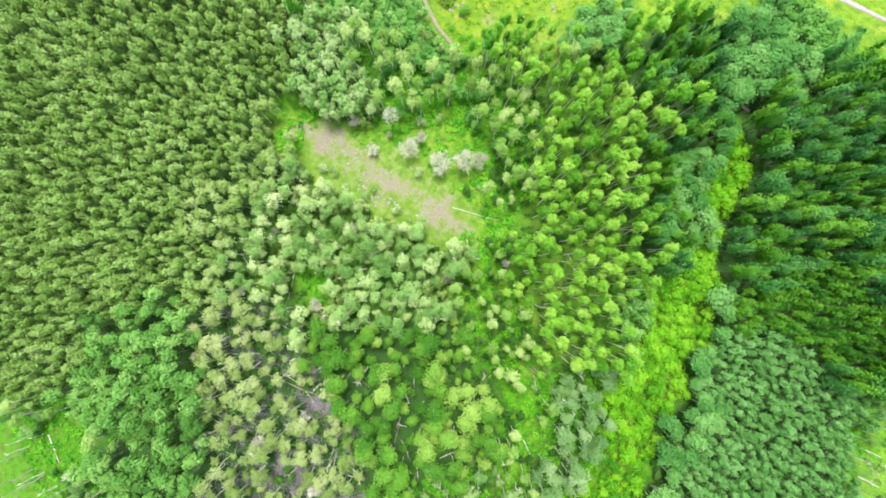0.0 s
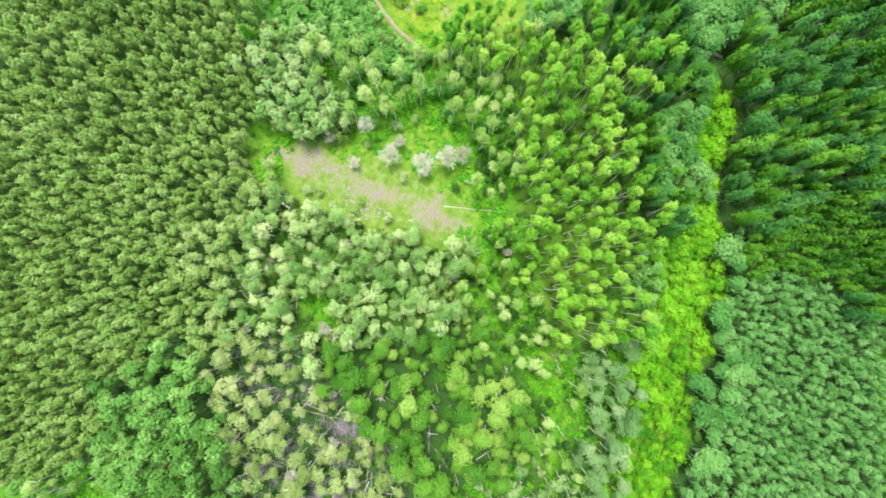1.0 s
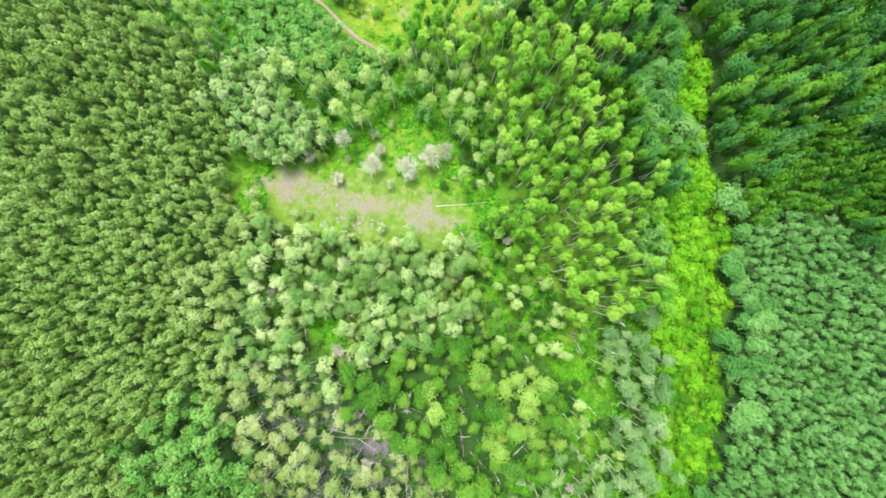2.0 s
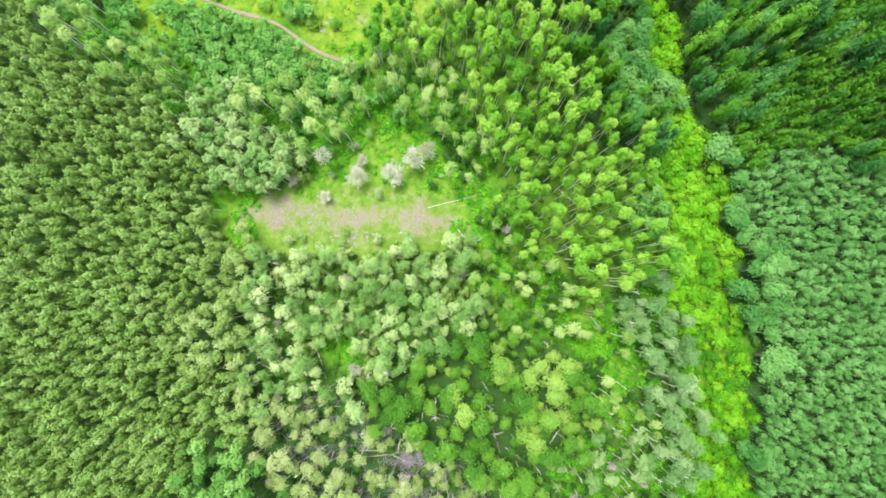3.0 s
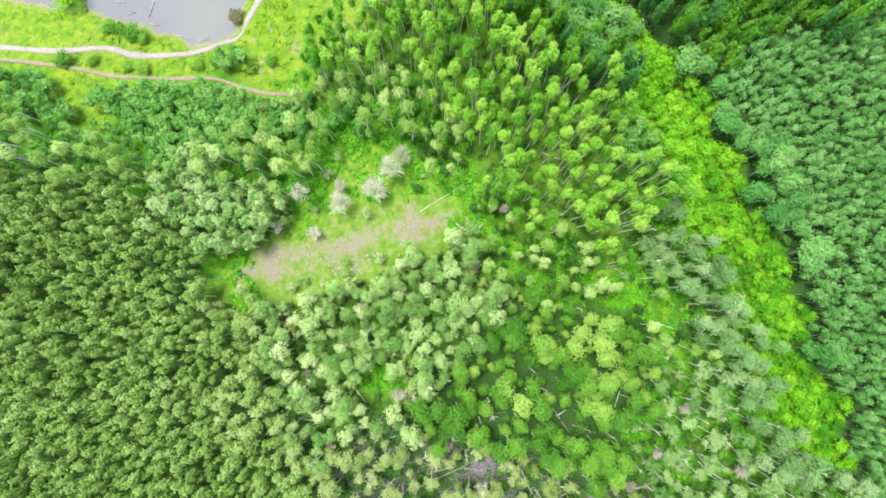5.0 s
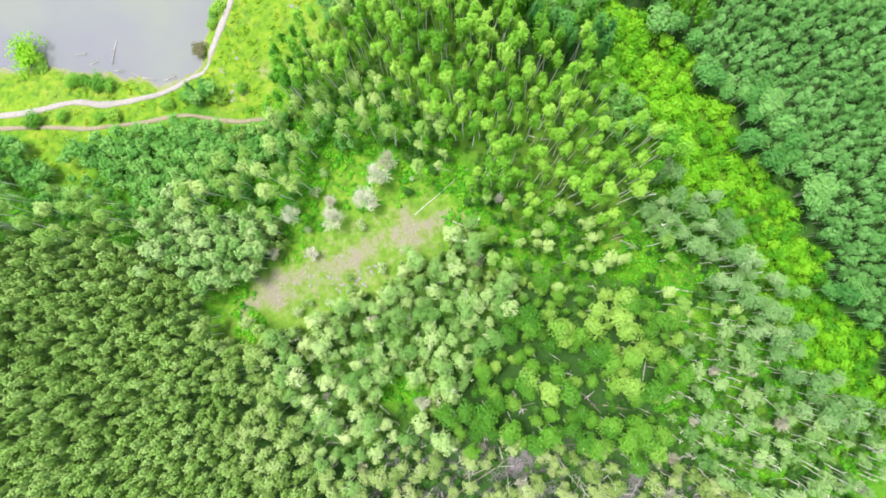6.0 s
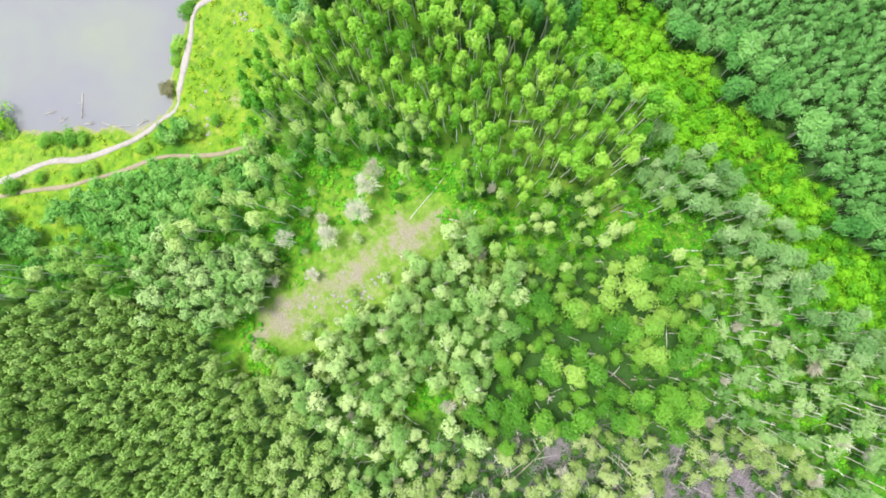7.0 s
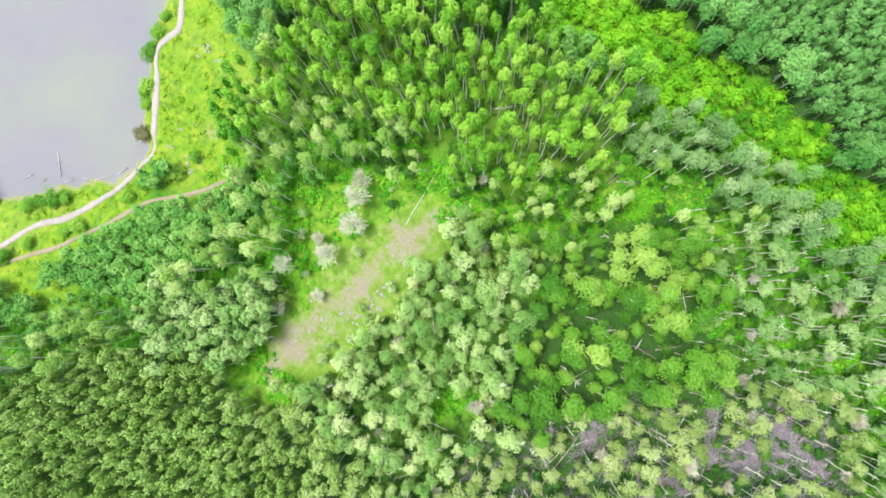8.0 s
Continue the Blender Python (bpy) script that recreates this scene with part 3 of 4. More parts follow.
def crown(r, wide, tall, base, count, leaf, clumps=9, fill=0.25, dense=True, domed=0.5, taper=0.0):
    """Corners of leaf sprays, three each, of a domed, lumpy crown that begins at the height base; a dense one has an
    added leaf-coloured inner shell.
    """
    count, domed = int(1.35 * count), 0.65 * domed
    half = np.array([wide * 0.46, wide * 0.46, tall * 0.5])
    middle = np.array([0, 0, base + tall * 0.48])
    a = r.uniform(0, 2 * math.pi, clumps)
    h = r.uniform(-0.5, 0.85, clumps)
    flat = np.sqrt(1 - h * h)
    centre = middle + np.stack([np.cos(a) * flat, np.sin(a) * flat, h], -1) * half * r.uniform(0.55, 1.05 - 0.5 * domed, (clumps, 1))
    size = half * np.array([0.52, 0.52, 0.36]) * r.uniform(0.7, 1.2, (clumps, 1))
    pick = r.integers(0, clumps, count)
    dome = r.random(count) < domed
    d = r.normal(0, 1, (count, 3))
    d[:, 2] = np.abs(d[:, 2]) * np.where(r.random(count) < 0.8, 1, -0.8)
    d /= np.linalg.norm(d, axis=1)[:, None]
    depth = np.where(r.random(count) < fill, r.uniform(0.4, 0.9, count), r.uniform(0.86, 1.22, count))
    lump = 1 + 0.22 * np.sin(3 * np.arctan2(d[:, 1], d[:, 0]) + a[0]) * np.cos(4 * d[:, 2] + a[-1])
    p = np.where(dome[:, None], middle + d * half * (0.86 * depth * lump)[:, None], centre[pick] + d * size[pick] * depth[:, None])
    out = (p - middle) / half
    out /= np.linalg.norm(out, axis=1)[:, None] + 0.2
    n = 0.45 * d + 0.35 * out + r.normal(0, 0.16, (count, 3)) + np.array([0, 0, 0.45])
    n /= np.linalg.norm(n, axis=1)[:, None]
    t = np.cross(n, r.normal(0, 1, (count, 3)))
    t /= np.linalg.norm(t, axis=1)[:, None] + 1e-9
    b = np.cross(n, t)
    s = leaf * r.uniform(0.6, 1.25, (count, 1))
    q = np.stack([p - t * s, p + t * s * 0.6 - b * s * 0.75, p + t * s * 0.6 + b * s * 0.75], 1).reshape(-1, 3)
    # Added opaque shell, so that gaps between sprays don't show as dark cracks.
    if dense:
        turns, tiers = 7, 4
        g = np.empty((turns + 1, tiers + 1, 3))
        for i in range(turns + 1):
            for j in range(tiers + 1):
                u, v = 2 * math.pi * (i % turns) / turns, math.pi * (0.02 + 0.68 * j / tiers)
                e = np.array([math.cos(u) * math.sin(v), math.sin(u) * math.sin(v), math.cos(v)])
                g[i, j] = middle + e * half * (0.5 + 0.34 * domed + 0.12 * math.sin(3 * u + a[0]) * math.cos(4 * e[2] + a[-1]) + 0.05 * math.sin(5 * u + 7 * j))
        inner = np.stack([g[:-1, :-1], g[:-1, 1:], g[1:, 1:], g[:-1, :-1], g[1:, 1:], g[1:, :-1]], 2).reshape(-1, 3)
        q = np.concatenate([q, inner])
    rise = np.clip((q[:, 2] - base) / tall, 0, 1)
    q[:, :2] *= (1 + taper * (0.3 - rise))[:, None]
    return q


def leaf_faces(corners, sides=3):
    return np.arange(len(corners)).reshape(-1, sides)


def stem(line, radii, sides=6):
    """A tapered, closed, bent rod."""
    verts, faces = [], []
    for i, (p, rad) in enumerate(zip(line, radii)):
        along = (line[min(i + 1, len(line) - 1)] - line[max(i - 1, 0)]).normalized()
        u = along.orthogonal().normalized()
        v = along.cross(u)
        for j in range(sides):
            a = 2 * math.pi * j / sides
            verts.append(p + (u * math.cos(a) + v * math.sin(a)) * rad)
    for i in range(len(line) - 1):
        for j in range(sides):
            k = (j + 1) % sides
            faces.append((i * sides + j, i * sides + k, (i + 1) * sides + k, (i + 1) * sides + j))
    end = (len(line) - 1) * sides
    faces.append((end, end + 1, end + 2, end + 3))
    return verts, faces


def gathered(pieces):
    verts, faces = [], []
    for v, f in pieces:
        k = len(verts)
        verts += [tuple(p) for p in v]
        faces += [tuple(i + k for i in face) for face in f]
    return verts, faces


def trunk_with_limbs(r, tall, rad, lean=0.03, limbs=5, limb_from=0.5, reach=1.2, sides=6):
    bend = Vector((r.normal(0, lean), r.normal(0, lean), 0))
    line = [Vector((0, 0, -0.3))]
    for i in range(1, 6):
        h = i / 5
        line.append(Vector((bend.x * tall * h * h + r.normal(0, 0.06), bend.y * tall * h * h + r.normal(0, 0.06), tall * h)))
    pieces = [stem(line, [rad * (1.25, 1, 0.85, 0.65, 0.45, 0.15)[i] for i in range(6)], sides)]
    for i in range(limbs):
        h = r.uniform(limb_from, 0.9)
        k = min(int(h * 5), 4)
        foot = line[k].lerp(line[k + 1], h * 5 - k)
        a = r.uniform(0, 2 * math.pi)
        out = Vector((math.cos(a), math.sin(a), r.uniform(0.4, 1.0))) * reach * (1.2 - 0.6 * h)
        pieces.append(stem([foot, foot + out * 0.5 + Vector((0, 0, 0.05)), foot + out + Vector((0, 0, 0.15 * reach))],
                           [rad * 0.35, rad * 0.22, rad * 0.08], 4))
    return gathered(pieces)


def tree(name, label, group, leaf_key, wide, tall, clear, count, leaf, rad, bark, seed, lean=0.03, clumps=9, limbs=3, fill=0.25, dense=True, domed=0.5, taper=0.0):
    """A tree at the origin: trunk with limbs, and a crown."""
    r = np.random.default_rng(seed)
    root = tagged(new(name), label, "tree", group)
    v, f = trunk_with_limbs(r, tall * 0.93, rad, lean, limbs, clear / tall, wide * 0.4, 5)
    part("trunk", v, f, bark, root)
    c = crown(r, wide, tall - clear, clear, count, leaf, clumps, fill, dense, domed, taper)
    part("crown", c, leaf_faces(c), LEAF[leaf_key], root, False)
    return root


GLADES = [(-25.5, -2.5, 4.0), (46.4, -5.2, 1.5), (-70.0, -31.0, 6.0), (16.5, -30.0, 3.6), (13.5, -23.0, 2.6), (-16.3, -20.4, 2.0), (-8.2, -28.0, 2.2), (-28.5, 31.5, 2.5), (-30.8, 28.3, 3.0), (-30.8, 25.2, 2.2), (-26.5, 29.0, 2.8), (55.4, 30.5, 1.5), (54.4, 29.0, 1.3)]
LOG_LINE = [(1.5, 12.9), (14.4, 9.2)]


def scattered(kinds, spacing, reach=106.0, jitter=0.42, clear_of_paths=1.6, keep=1.0, in_glades=False):
    """Places on a shaken grid where those kinds grow."""
    n = int(reach / spacing) + 1
    i, j = np.meshgrid(np.arange(-n, n + 1), np.arange(-n, n + 1), indexing="ij")
    x = (i + 0.5 * (j % 2)) * spacing + rng.uniform(-jitter, jitter, i.shape) * spacing
    y = j * spacing * 0.87 + rng.uniform(-jitter, jitter, i.shape) * spacing
    x, y = x.ravel(), y.ravel()
    ok = (np.hypot(x + 3, y) < reach) & (rng.random(len(x)) < keep)
    x, y = x[ok], y[ok]
    ok = np.isin(zone(x, y), [KINDS.index(k) for k in kinds])
    ok &= (lake_distance(x, y) > 2.2) & (line_distance(x, y, MAIN_TRAIL) > clear_of_paths) & (line_distance(x, y, SIDE_TRACK) > clear_of_paths)
    if not in_glades:
        for gx0, gy0, wide in GLADES:
            ok &= np.hypot(x - gx0, y - gy0) > wide
        ok &= (line_distance(x, y, BRUSH_LINE) > 1.1) & (line_distance(x, y, LOG_LINE) > 2.4)
    return np.stack([x[ok], y[ok]], -1)


def planted(templates, places, low=0.8, high=1.2):
    """Copies of the template trees at the places; the templates themselves take the first ones."""
    for i, (x, y) in enumerate(places):
        s = rng.uniform(low, high)
        m = Matrix.Translation((x, y, float(height(x, y)))) @ pose(0, 0, 0, rng.normal(0, 2.0), rng.normal(0, 2.0), rng.uniform(0, 360))
        m = m @ Matrix.Diagonal((s * rng.uniform(0.9, 1.1), s * rng.uniform(0.9, 1.1), s, 1))
        ob = templates[i] if i < len(templates) else copy_thing(templates[i % len(templates)], m)
        ob.matrix_basis = m


def near_first(places, x, y, count):
    """The places sorted by their distance from the spot, split after count of them."""
    order = np.argsort(np.hypot(places[:, 0] - x, places[:, 1] - y))
    return places[order[:count]], places[order[count:]]


def stand(name, label, category, key, places, wide, tall, clear, count, leaf, rad=0.05, clumps=7, variants=6, low=0.75, high=1.25, bark=None, dense=True, domed=0.5, taper=0.0):
    """Many small trees too close to count: one mesh of leaves, with one mesh of stems under it."""
    shapes = [crown(np.random.default_rng(50 + i), wide, tall - clear, clear, count, leaf, clumps, 0.25, dense, domed, taper) for i in range(variants)]
    verts, tones, poles, pole_faces = [], [], [], []
    for i, (x, y) in enumerate(places):
        s, a = rng.uniform(low, high), rng.uniform(0, 2 * math.pi)
        c, w = math.cos(a) * s, math.sin(a) * s
        turn = np.array([[c, -w, 0], [w, c, 0], [rng.normal(0, 0.04), rng.normal(0, 0.04), s]])
        z = float(height(x, y))
        verts.append(shapes[i % variants] @ turn.T + np.array([x, y, z]))
        tones.append(np.full(len(verts[-1]), rng.random()))
        if rad:
            top, k = tall * 0.8 * s, len(poles)
            for h, q in ((-0.2, 1.2), (top, 0.4)):
                for t in range(4):
                    poles.append((x + math.cos(t * 1.571) * rad * q, y + math.sin(t * 1.571) * rad * q, z + h))
            pole_faces += [(k + t, k + (t + 1) % 4, k + 4 + (t + 1) % 4, k + 4 + t) for t in range(4)]
    v = np.concatenate(verts)
    ob = part(name, v, leaf_faces(v), LEAF[key], None, False, np.concatenate(tones))
    if rad:
        part("stems", poles, pole_faces, bark or BARK_GREEN, ob)
    return tagged(ob, label, category, kind="stuff")


stand("young_aspen_stand", "dense stand of slim young olive-green aspens", "young trees", "D", scattered("D", 1.52, 98.0, 0.38), 2.0, 9.0, 3.4, 58, 0.225, clumps=5, low=0.68, high=1.08, domed=0.8, taper=0.2)
OLIVE = [tree("olive_aspen", "slim pale olive young aspen in a close stand", "olive aspens beside the clearing", "FT", 2.3, 8.4, 3.8, 100, 0.2, 0.06, BARK, 20 + i, 0.03, 5, domed=0.7, taper=0.2) for i in range(6)]
planted(OLIVE, scattered("F", 1.75), 0.78, 1.12)
stand("broadleaf_stand", "close stand of fresh green broadleaf trees", "young trees", "G", scattered("G", 2.05), 2.7, 9.2, 4.2, 115, 0.23, 0.08, 6, domed=0.6, taper=0.3)
stand("sapling_stand", "dense stand of small blue-green saplings", "saplings", "K", scattered("K", 1.32, 98.0), 1.7, 5.8, 2.2, 50, 0.19, clumps=4, low=0.75, high=1.1, domed=0.8, taper=0.15)
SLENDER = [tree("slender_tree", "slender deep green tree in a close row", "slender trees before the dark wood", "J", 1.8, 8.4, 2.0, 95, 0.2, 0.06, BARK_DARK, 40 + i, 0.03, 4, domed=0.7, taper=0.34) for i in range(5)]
planted(SLENDER, scattered("J", 1.65), 0.85, 1.15)
stand("pale_stand", "dense stand of pale green young aspens", "young trees", "PS", scattered("Q", 1.65), 2.3, 8.6, 4.4, 110, 0.2, 0.06, 4, bark=BARK, low=0.8, high=1.12, domed=0.65, taper=0.3)
stand("low_thicket", "low green thicket of saplings and bushes", "thicket", "S", np.concatenate([scattered("S", 1.5), scattered("A", 1.7, keep=0.3)]), 2.1, 4.0, 1.2, 80, 0.2, 0.04, 4)
stand("lime_shrubs", "strip of bright lime-green shrubs", "shrubs", "B", scattered("B", 1.55, clear_of_paths=2), 2.6, 2.9, 0.2, 120, 0.17, 0.0, 8, low=0.5, high=1.35, domed=0.45)
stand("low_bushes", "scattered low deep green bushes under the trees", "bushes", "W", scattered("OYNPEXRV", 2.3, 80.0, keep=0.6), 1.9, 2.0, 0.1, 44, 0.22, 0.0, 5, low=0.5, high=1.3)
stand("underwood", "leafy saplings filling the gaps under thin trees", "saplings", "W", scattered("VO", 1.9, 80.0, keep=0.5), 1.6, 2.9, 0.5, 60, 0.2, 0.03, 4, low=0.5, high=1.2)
stand("undergrowth", "bright green undergrowth of ferns and herbs", "undergrowth", "U", scattered("OEVA", 1.0, 84.0, keep=0.9, in_glades=True), 1.2, 0.6, 0.0, 14, 0.2, 0.0, 5, low=0.4, high=1.5, dense=False)
stand("forest_herbs", "deep green herbs on the floor of the wood", "undergrowth", "W", scattered("YP", 1.15, 75.0, keep=0.5, in_glades=True), 1.2, 0.6, 0.0, 14, 0.2, 0.0, 5, low=0.4, high=1.5, dense=False)

glade = scattered("CM", 2.4, 70.0, keep=0.3)
glade = glade[(np.hypot(glade[:, 0] + 8, glade[:, 1] - 19) < 27) & (line_distance(glade[:, 0], glade[:, 1], BARE_BAND) > 3.2)]
herbs = scattered("M", 1.0, 70.0, keep=0.5, in_glades=True)
herbs = np.concatenate([herbs, scattered("DFQ", 1.0, 40.0, keep=0.7, in_glades=True)])
herbs = herbs[(np.hypot(herbs[:, 0] + 29, herbs[:, 1] - 29) < 6) | np.isin(zone(herbs[:, 0], herbs[:, 1]), [KINDS.index("M")])]
herbs = herbs[np.hypot(herbs[:, 0] + 8, herbs[:, 1] - 21) < 29]
stand("clearing_herbs", "vivid green herbs and ferns round the clearing", "undergrowth", "U", herbs, 1.3, 0.7, 0.0, 18, 0.2, 0.0, 5, low=0.5, high=1.5, dense=False)
stand("pale_saplings", "pale aspen saplings at the edge of the clearing", "saplings", "CP", glade, 1.7, 2.6, 0.3, 110, 0.15, 0.03, 6, low=0.4, high=1.3, dense=False)

meadow = scattered("M", 0.95, 92.0, keep=0.27, clear_of_paths=0.9, in_glades=True)
meadow = meadow[np.hypot(meadow[:, 0] + 6, meadow[:, 1] - 20) > 26]
stand("grass_tufts", "bright yellow-green tufts of meadow grass and flowers", "grass", "MG", meadow, 0.9, 0.35, 0.0, 12, 0.16, 0.0, 4, low=0.4, high=1.5, dense=False)

skirt = scattered("DQFSGP", 1.4, 60.0)
near_open = np.zeros(len(skirt), bool)
for k in range(8):
    dx, dy = 3.4 * math.cos(k * math.pi / 4), 3.4 * math.sin(k * math.pi / 4)
    near_open |= np.isin(zone(skirt[:, 0] + dx, skirt[:, 1] + dy), [KINDS.index(c) for c in "CMO"])
stand("edge_saplings", "leafy saplings along the edge of the young aspens", "saplings", "F", skirt[near_open], 2.0, 5.2, 0.2, 60, 0.23, 0.03, 6, low=0.5, high=1.15, domed=0.4, taper=0.4)

tall_near, tall_far = near_first(scattered("Y", 2.03), 14, 12, 300)
Y_TREES = [tree("aspen_tree", "tall slim aspen with a yellow-green crown", "tall aspens beside the clearing", "Y", 1.98, 12.7, 7.7, 215, 0.17, 0.085, BARK, 100 + i, 0.03, 7, domed=0.6, taper=0.25) for i in range(6)]
planted(Y_TREES, tall_near, 0.75, 1.2)
stand("aspen_wood", "wood of tall slim yellow-green aspens", "trees", "YS", tall_far, 2.0, 12.5, 7.2, 160, 0.19, 0.09, 6, bark=BARK, domed=0.6, taper=0.28)
A_TREES = [tree("tall_pale_aspen", "tall pale aspen with a bare white trunk", "tall pale aspens over thicket", "A", 2.45, 11.2, 6.8, 270, 0.17, 0.1, BARK, 150 + i, 0.04, 8, fill=0.3, domed=0.45, taper=0.15) for i in range(5)]
planted(A_TREES, scattered("A", 2.7), 0.75, 1.15)
P_TREES = [tree("pale_aspen", "pale grey-green aspen with a thin open crown", "pale aspens round the clearing", "P", 2.7, 9.0, 5.0, 300, 0.16, 0.09, BARK, 200 + i, 0.07, 9, 6, 0.4, i % 2 == 0, 0.3, 0.3) for i in range(6)]
planted(P_TREES, scattered("P", 2.12), 0.5, 1.2)
N_TREES = [tree("bright_aspen", "bright green aspen with a rounded leafy crown", "bright aspens in the undergrowth", "N", 3.05, 9.0, 4.5, 350, 0.18, 0.09, BARK, 300 + i, 0.04, 9, domed=0.5, taper=0.2) for i in range(5)]
planted(N_TREES, scattered("N", 2.3), 0.4, 1.3)
O_TREES = [tree("lone_aspen", "slim light green aspen standing in undergrowth", "scattered aspens", "A", 2.2, 10.6, 6.6, 220, 0.18, 0.095, BARK, 340 + i, 0.05, 7, domed=0.5, taper=0.15) for i in range(4)]
planted(O_TREES, scattered("O", 2.9, 85.0), 0.45, 1.15)
dark_near, dark_far = near_first(scattered("T", 2.1, 96.0), 44, 10, 260)
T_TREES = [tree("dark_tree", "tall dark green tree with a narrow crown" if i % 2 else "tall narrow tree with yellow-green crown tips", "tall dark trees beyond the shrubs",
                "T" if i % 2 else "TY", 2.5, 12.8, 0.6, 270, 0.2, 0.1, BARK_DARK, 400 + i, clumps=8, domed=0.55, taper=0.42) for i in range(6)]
planted(T_TREES, dark_near, 0.7, 1.15)
tips = wobble(dark_far[:, 0], dark_far[:, 1], 0.35, 11) + rng.normal(0, 0.35, len(dark_far)) > 0.1
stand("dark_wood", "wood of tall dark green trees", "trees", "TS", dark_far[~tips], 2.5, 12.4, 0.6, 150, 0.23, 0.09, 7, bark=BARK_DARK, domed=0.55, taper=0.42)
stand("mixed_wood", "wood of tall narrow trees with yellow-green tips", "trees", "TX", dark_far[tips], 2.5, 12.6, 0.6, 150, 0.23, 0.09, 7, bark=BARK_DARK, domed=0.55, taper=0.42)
E_TREES = [tree("round_aspen", "pale blue-green aspen with a rounded crown", "edge trees along the shrubs", "E", 2.7, 8.5, 4.2, 280, 0.18, 0.09, BARK, 500 + i, 0.05, 8, domed=0.5, taper=0.2) for i in range(4)]
planted(E_TREES, scattered("E", 2.3), 0.7, 1.2)
R_TREES = [tree("round_tree", "round green tree at the edge of the saplings", "round trees beside the lime shrubs", "R", 3.0, 7.6, 3.0, 320, 0.2, 0.12, BARK_GREEN, 550 + i, 0.03, 8, domed=0.55) for i in range(4)]
planted(R_TREES, scattered("R", 2.15), 0.7, 1.2)


def away_from_ash(places):
    """The places less those on the barest ash."""
    return places[ash_share(places[:, 0], places[:, 1]) < rng.uniform(0.12, 0.8, len(places))]


X_TREES = [tree("thin_aspen", "thin olive aspen with a bare pale trunk", "thin aspens over dead brush", "X", 2.8, 7.2, 3.8, 270, 0.17, 0.08, BARK, 600 + i, 0.07, 6, 7, 0.5, False, domed=0.4) for i in range(5)]
planted(X_TREES, away_from_ash(scattered("X", 2.55, 80.0)), 0.5, 1.2)
V_TREES = [tree("wispy_aspen", "wispy pale green aspen leaning over undergrowth", "wispy aspens in the undergrowth", "V", 2.5, 8.0, 4.4, 260, 0.17, 0.095, BARK, 650 + i, 0.08, 6, 7, 0.5, False, domed=0.3) for i in range(4)]
planted(V_TREES, scattered("V", 2.9, 80.0), 0.5, 1.2)

# ---- dead trees, fallen logs and brush ----


def dead_tree(seed, tall, wide):
    r = np.random.default_rng(seed)
    root = tagged(new("dead_tree"), "bleached dead tree with a haze of pale twigs", "dead tree", "dead trees in the clearing")
    v, f = trunk_with_limbs(r, tall, 0.13, 0.05, 14, 0.35, wide * 0.55)
    part("trunk", v, f, DEADWOOD, root)
    c = crown(r, wide, tall * 0.65, tall * 0.4, int(130 * wide), 0.2, 8, 0.6, False, 0.3).reshape(-1, 3, 3)
    mid = c.mean(1)
    along = mid - np.array([0, 0, tall * 0.45]) + r.normal(0, 0.35, mid.shape)
    along *= r.uniform(0.25, 0.6, (len(mid), 1)) / np.linalg.norm(along, axis=1)[:, None]
    thin = np.cross(along, r.normal(0, 1, mid.shape))
    thin *= 0.05 / np.linalg.norm(thin, axis=1)[:, None]
    c = np.stack([mid - along - thin, mid - along + thin, mid + along], 1).reshape(-1, 3)
    part("twig_crown", c, leaf_faces(c), LEAF["dead"], root, False)
    return root


for i, (x, y, tall, wide) in enumerate([(6.6, 21.0, 6.0, 3.4), (3.6, 21.4, 6.5, 4.2), (-1.0, 20.8, 6.0, 4.2), (-6.6, 23.6, 5.5, 4.0),
                                        (-10.0, 29.2, 8.5, 3.0), (-13.5, 23.6, 3.0, 1.9), (-17, 29.0, 4.0, 2.2), (-4.5, 26.0, 3.6, 2.2),
                                        (-24.0, -5.5, 5.0, 2.4), (-19.5, -8.2, 6.0, 2.8), (-17.5, 9.0, 3.6, 1.8), (-8.5, 8.5, 4.0, 2.0),
                                        (11.4, 2.1, 3.0, 1.6), (9.4, -32.0, 3.4, 1.8)]):
    dead_tree(700 + i, tall, wide).matrix_basis = Matrix.Translation((x, y, float(height(x, y))))


small_dead = [dead_tree(740 + i, 3.4, 2.0) for i in range(4)]
for ob in small_dead:
    tagged(ob, "small bleached dead tree among living aspens", group="dead trees in the wood")
dead_places = np.concatenate([scattered("P", 14.0, 60.0), scattered("VX", 9.0, 80.0, keep=0.8)])
planted(small_dead, dead_places, 0.6, 1.4)


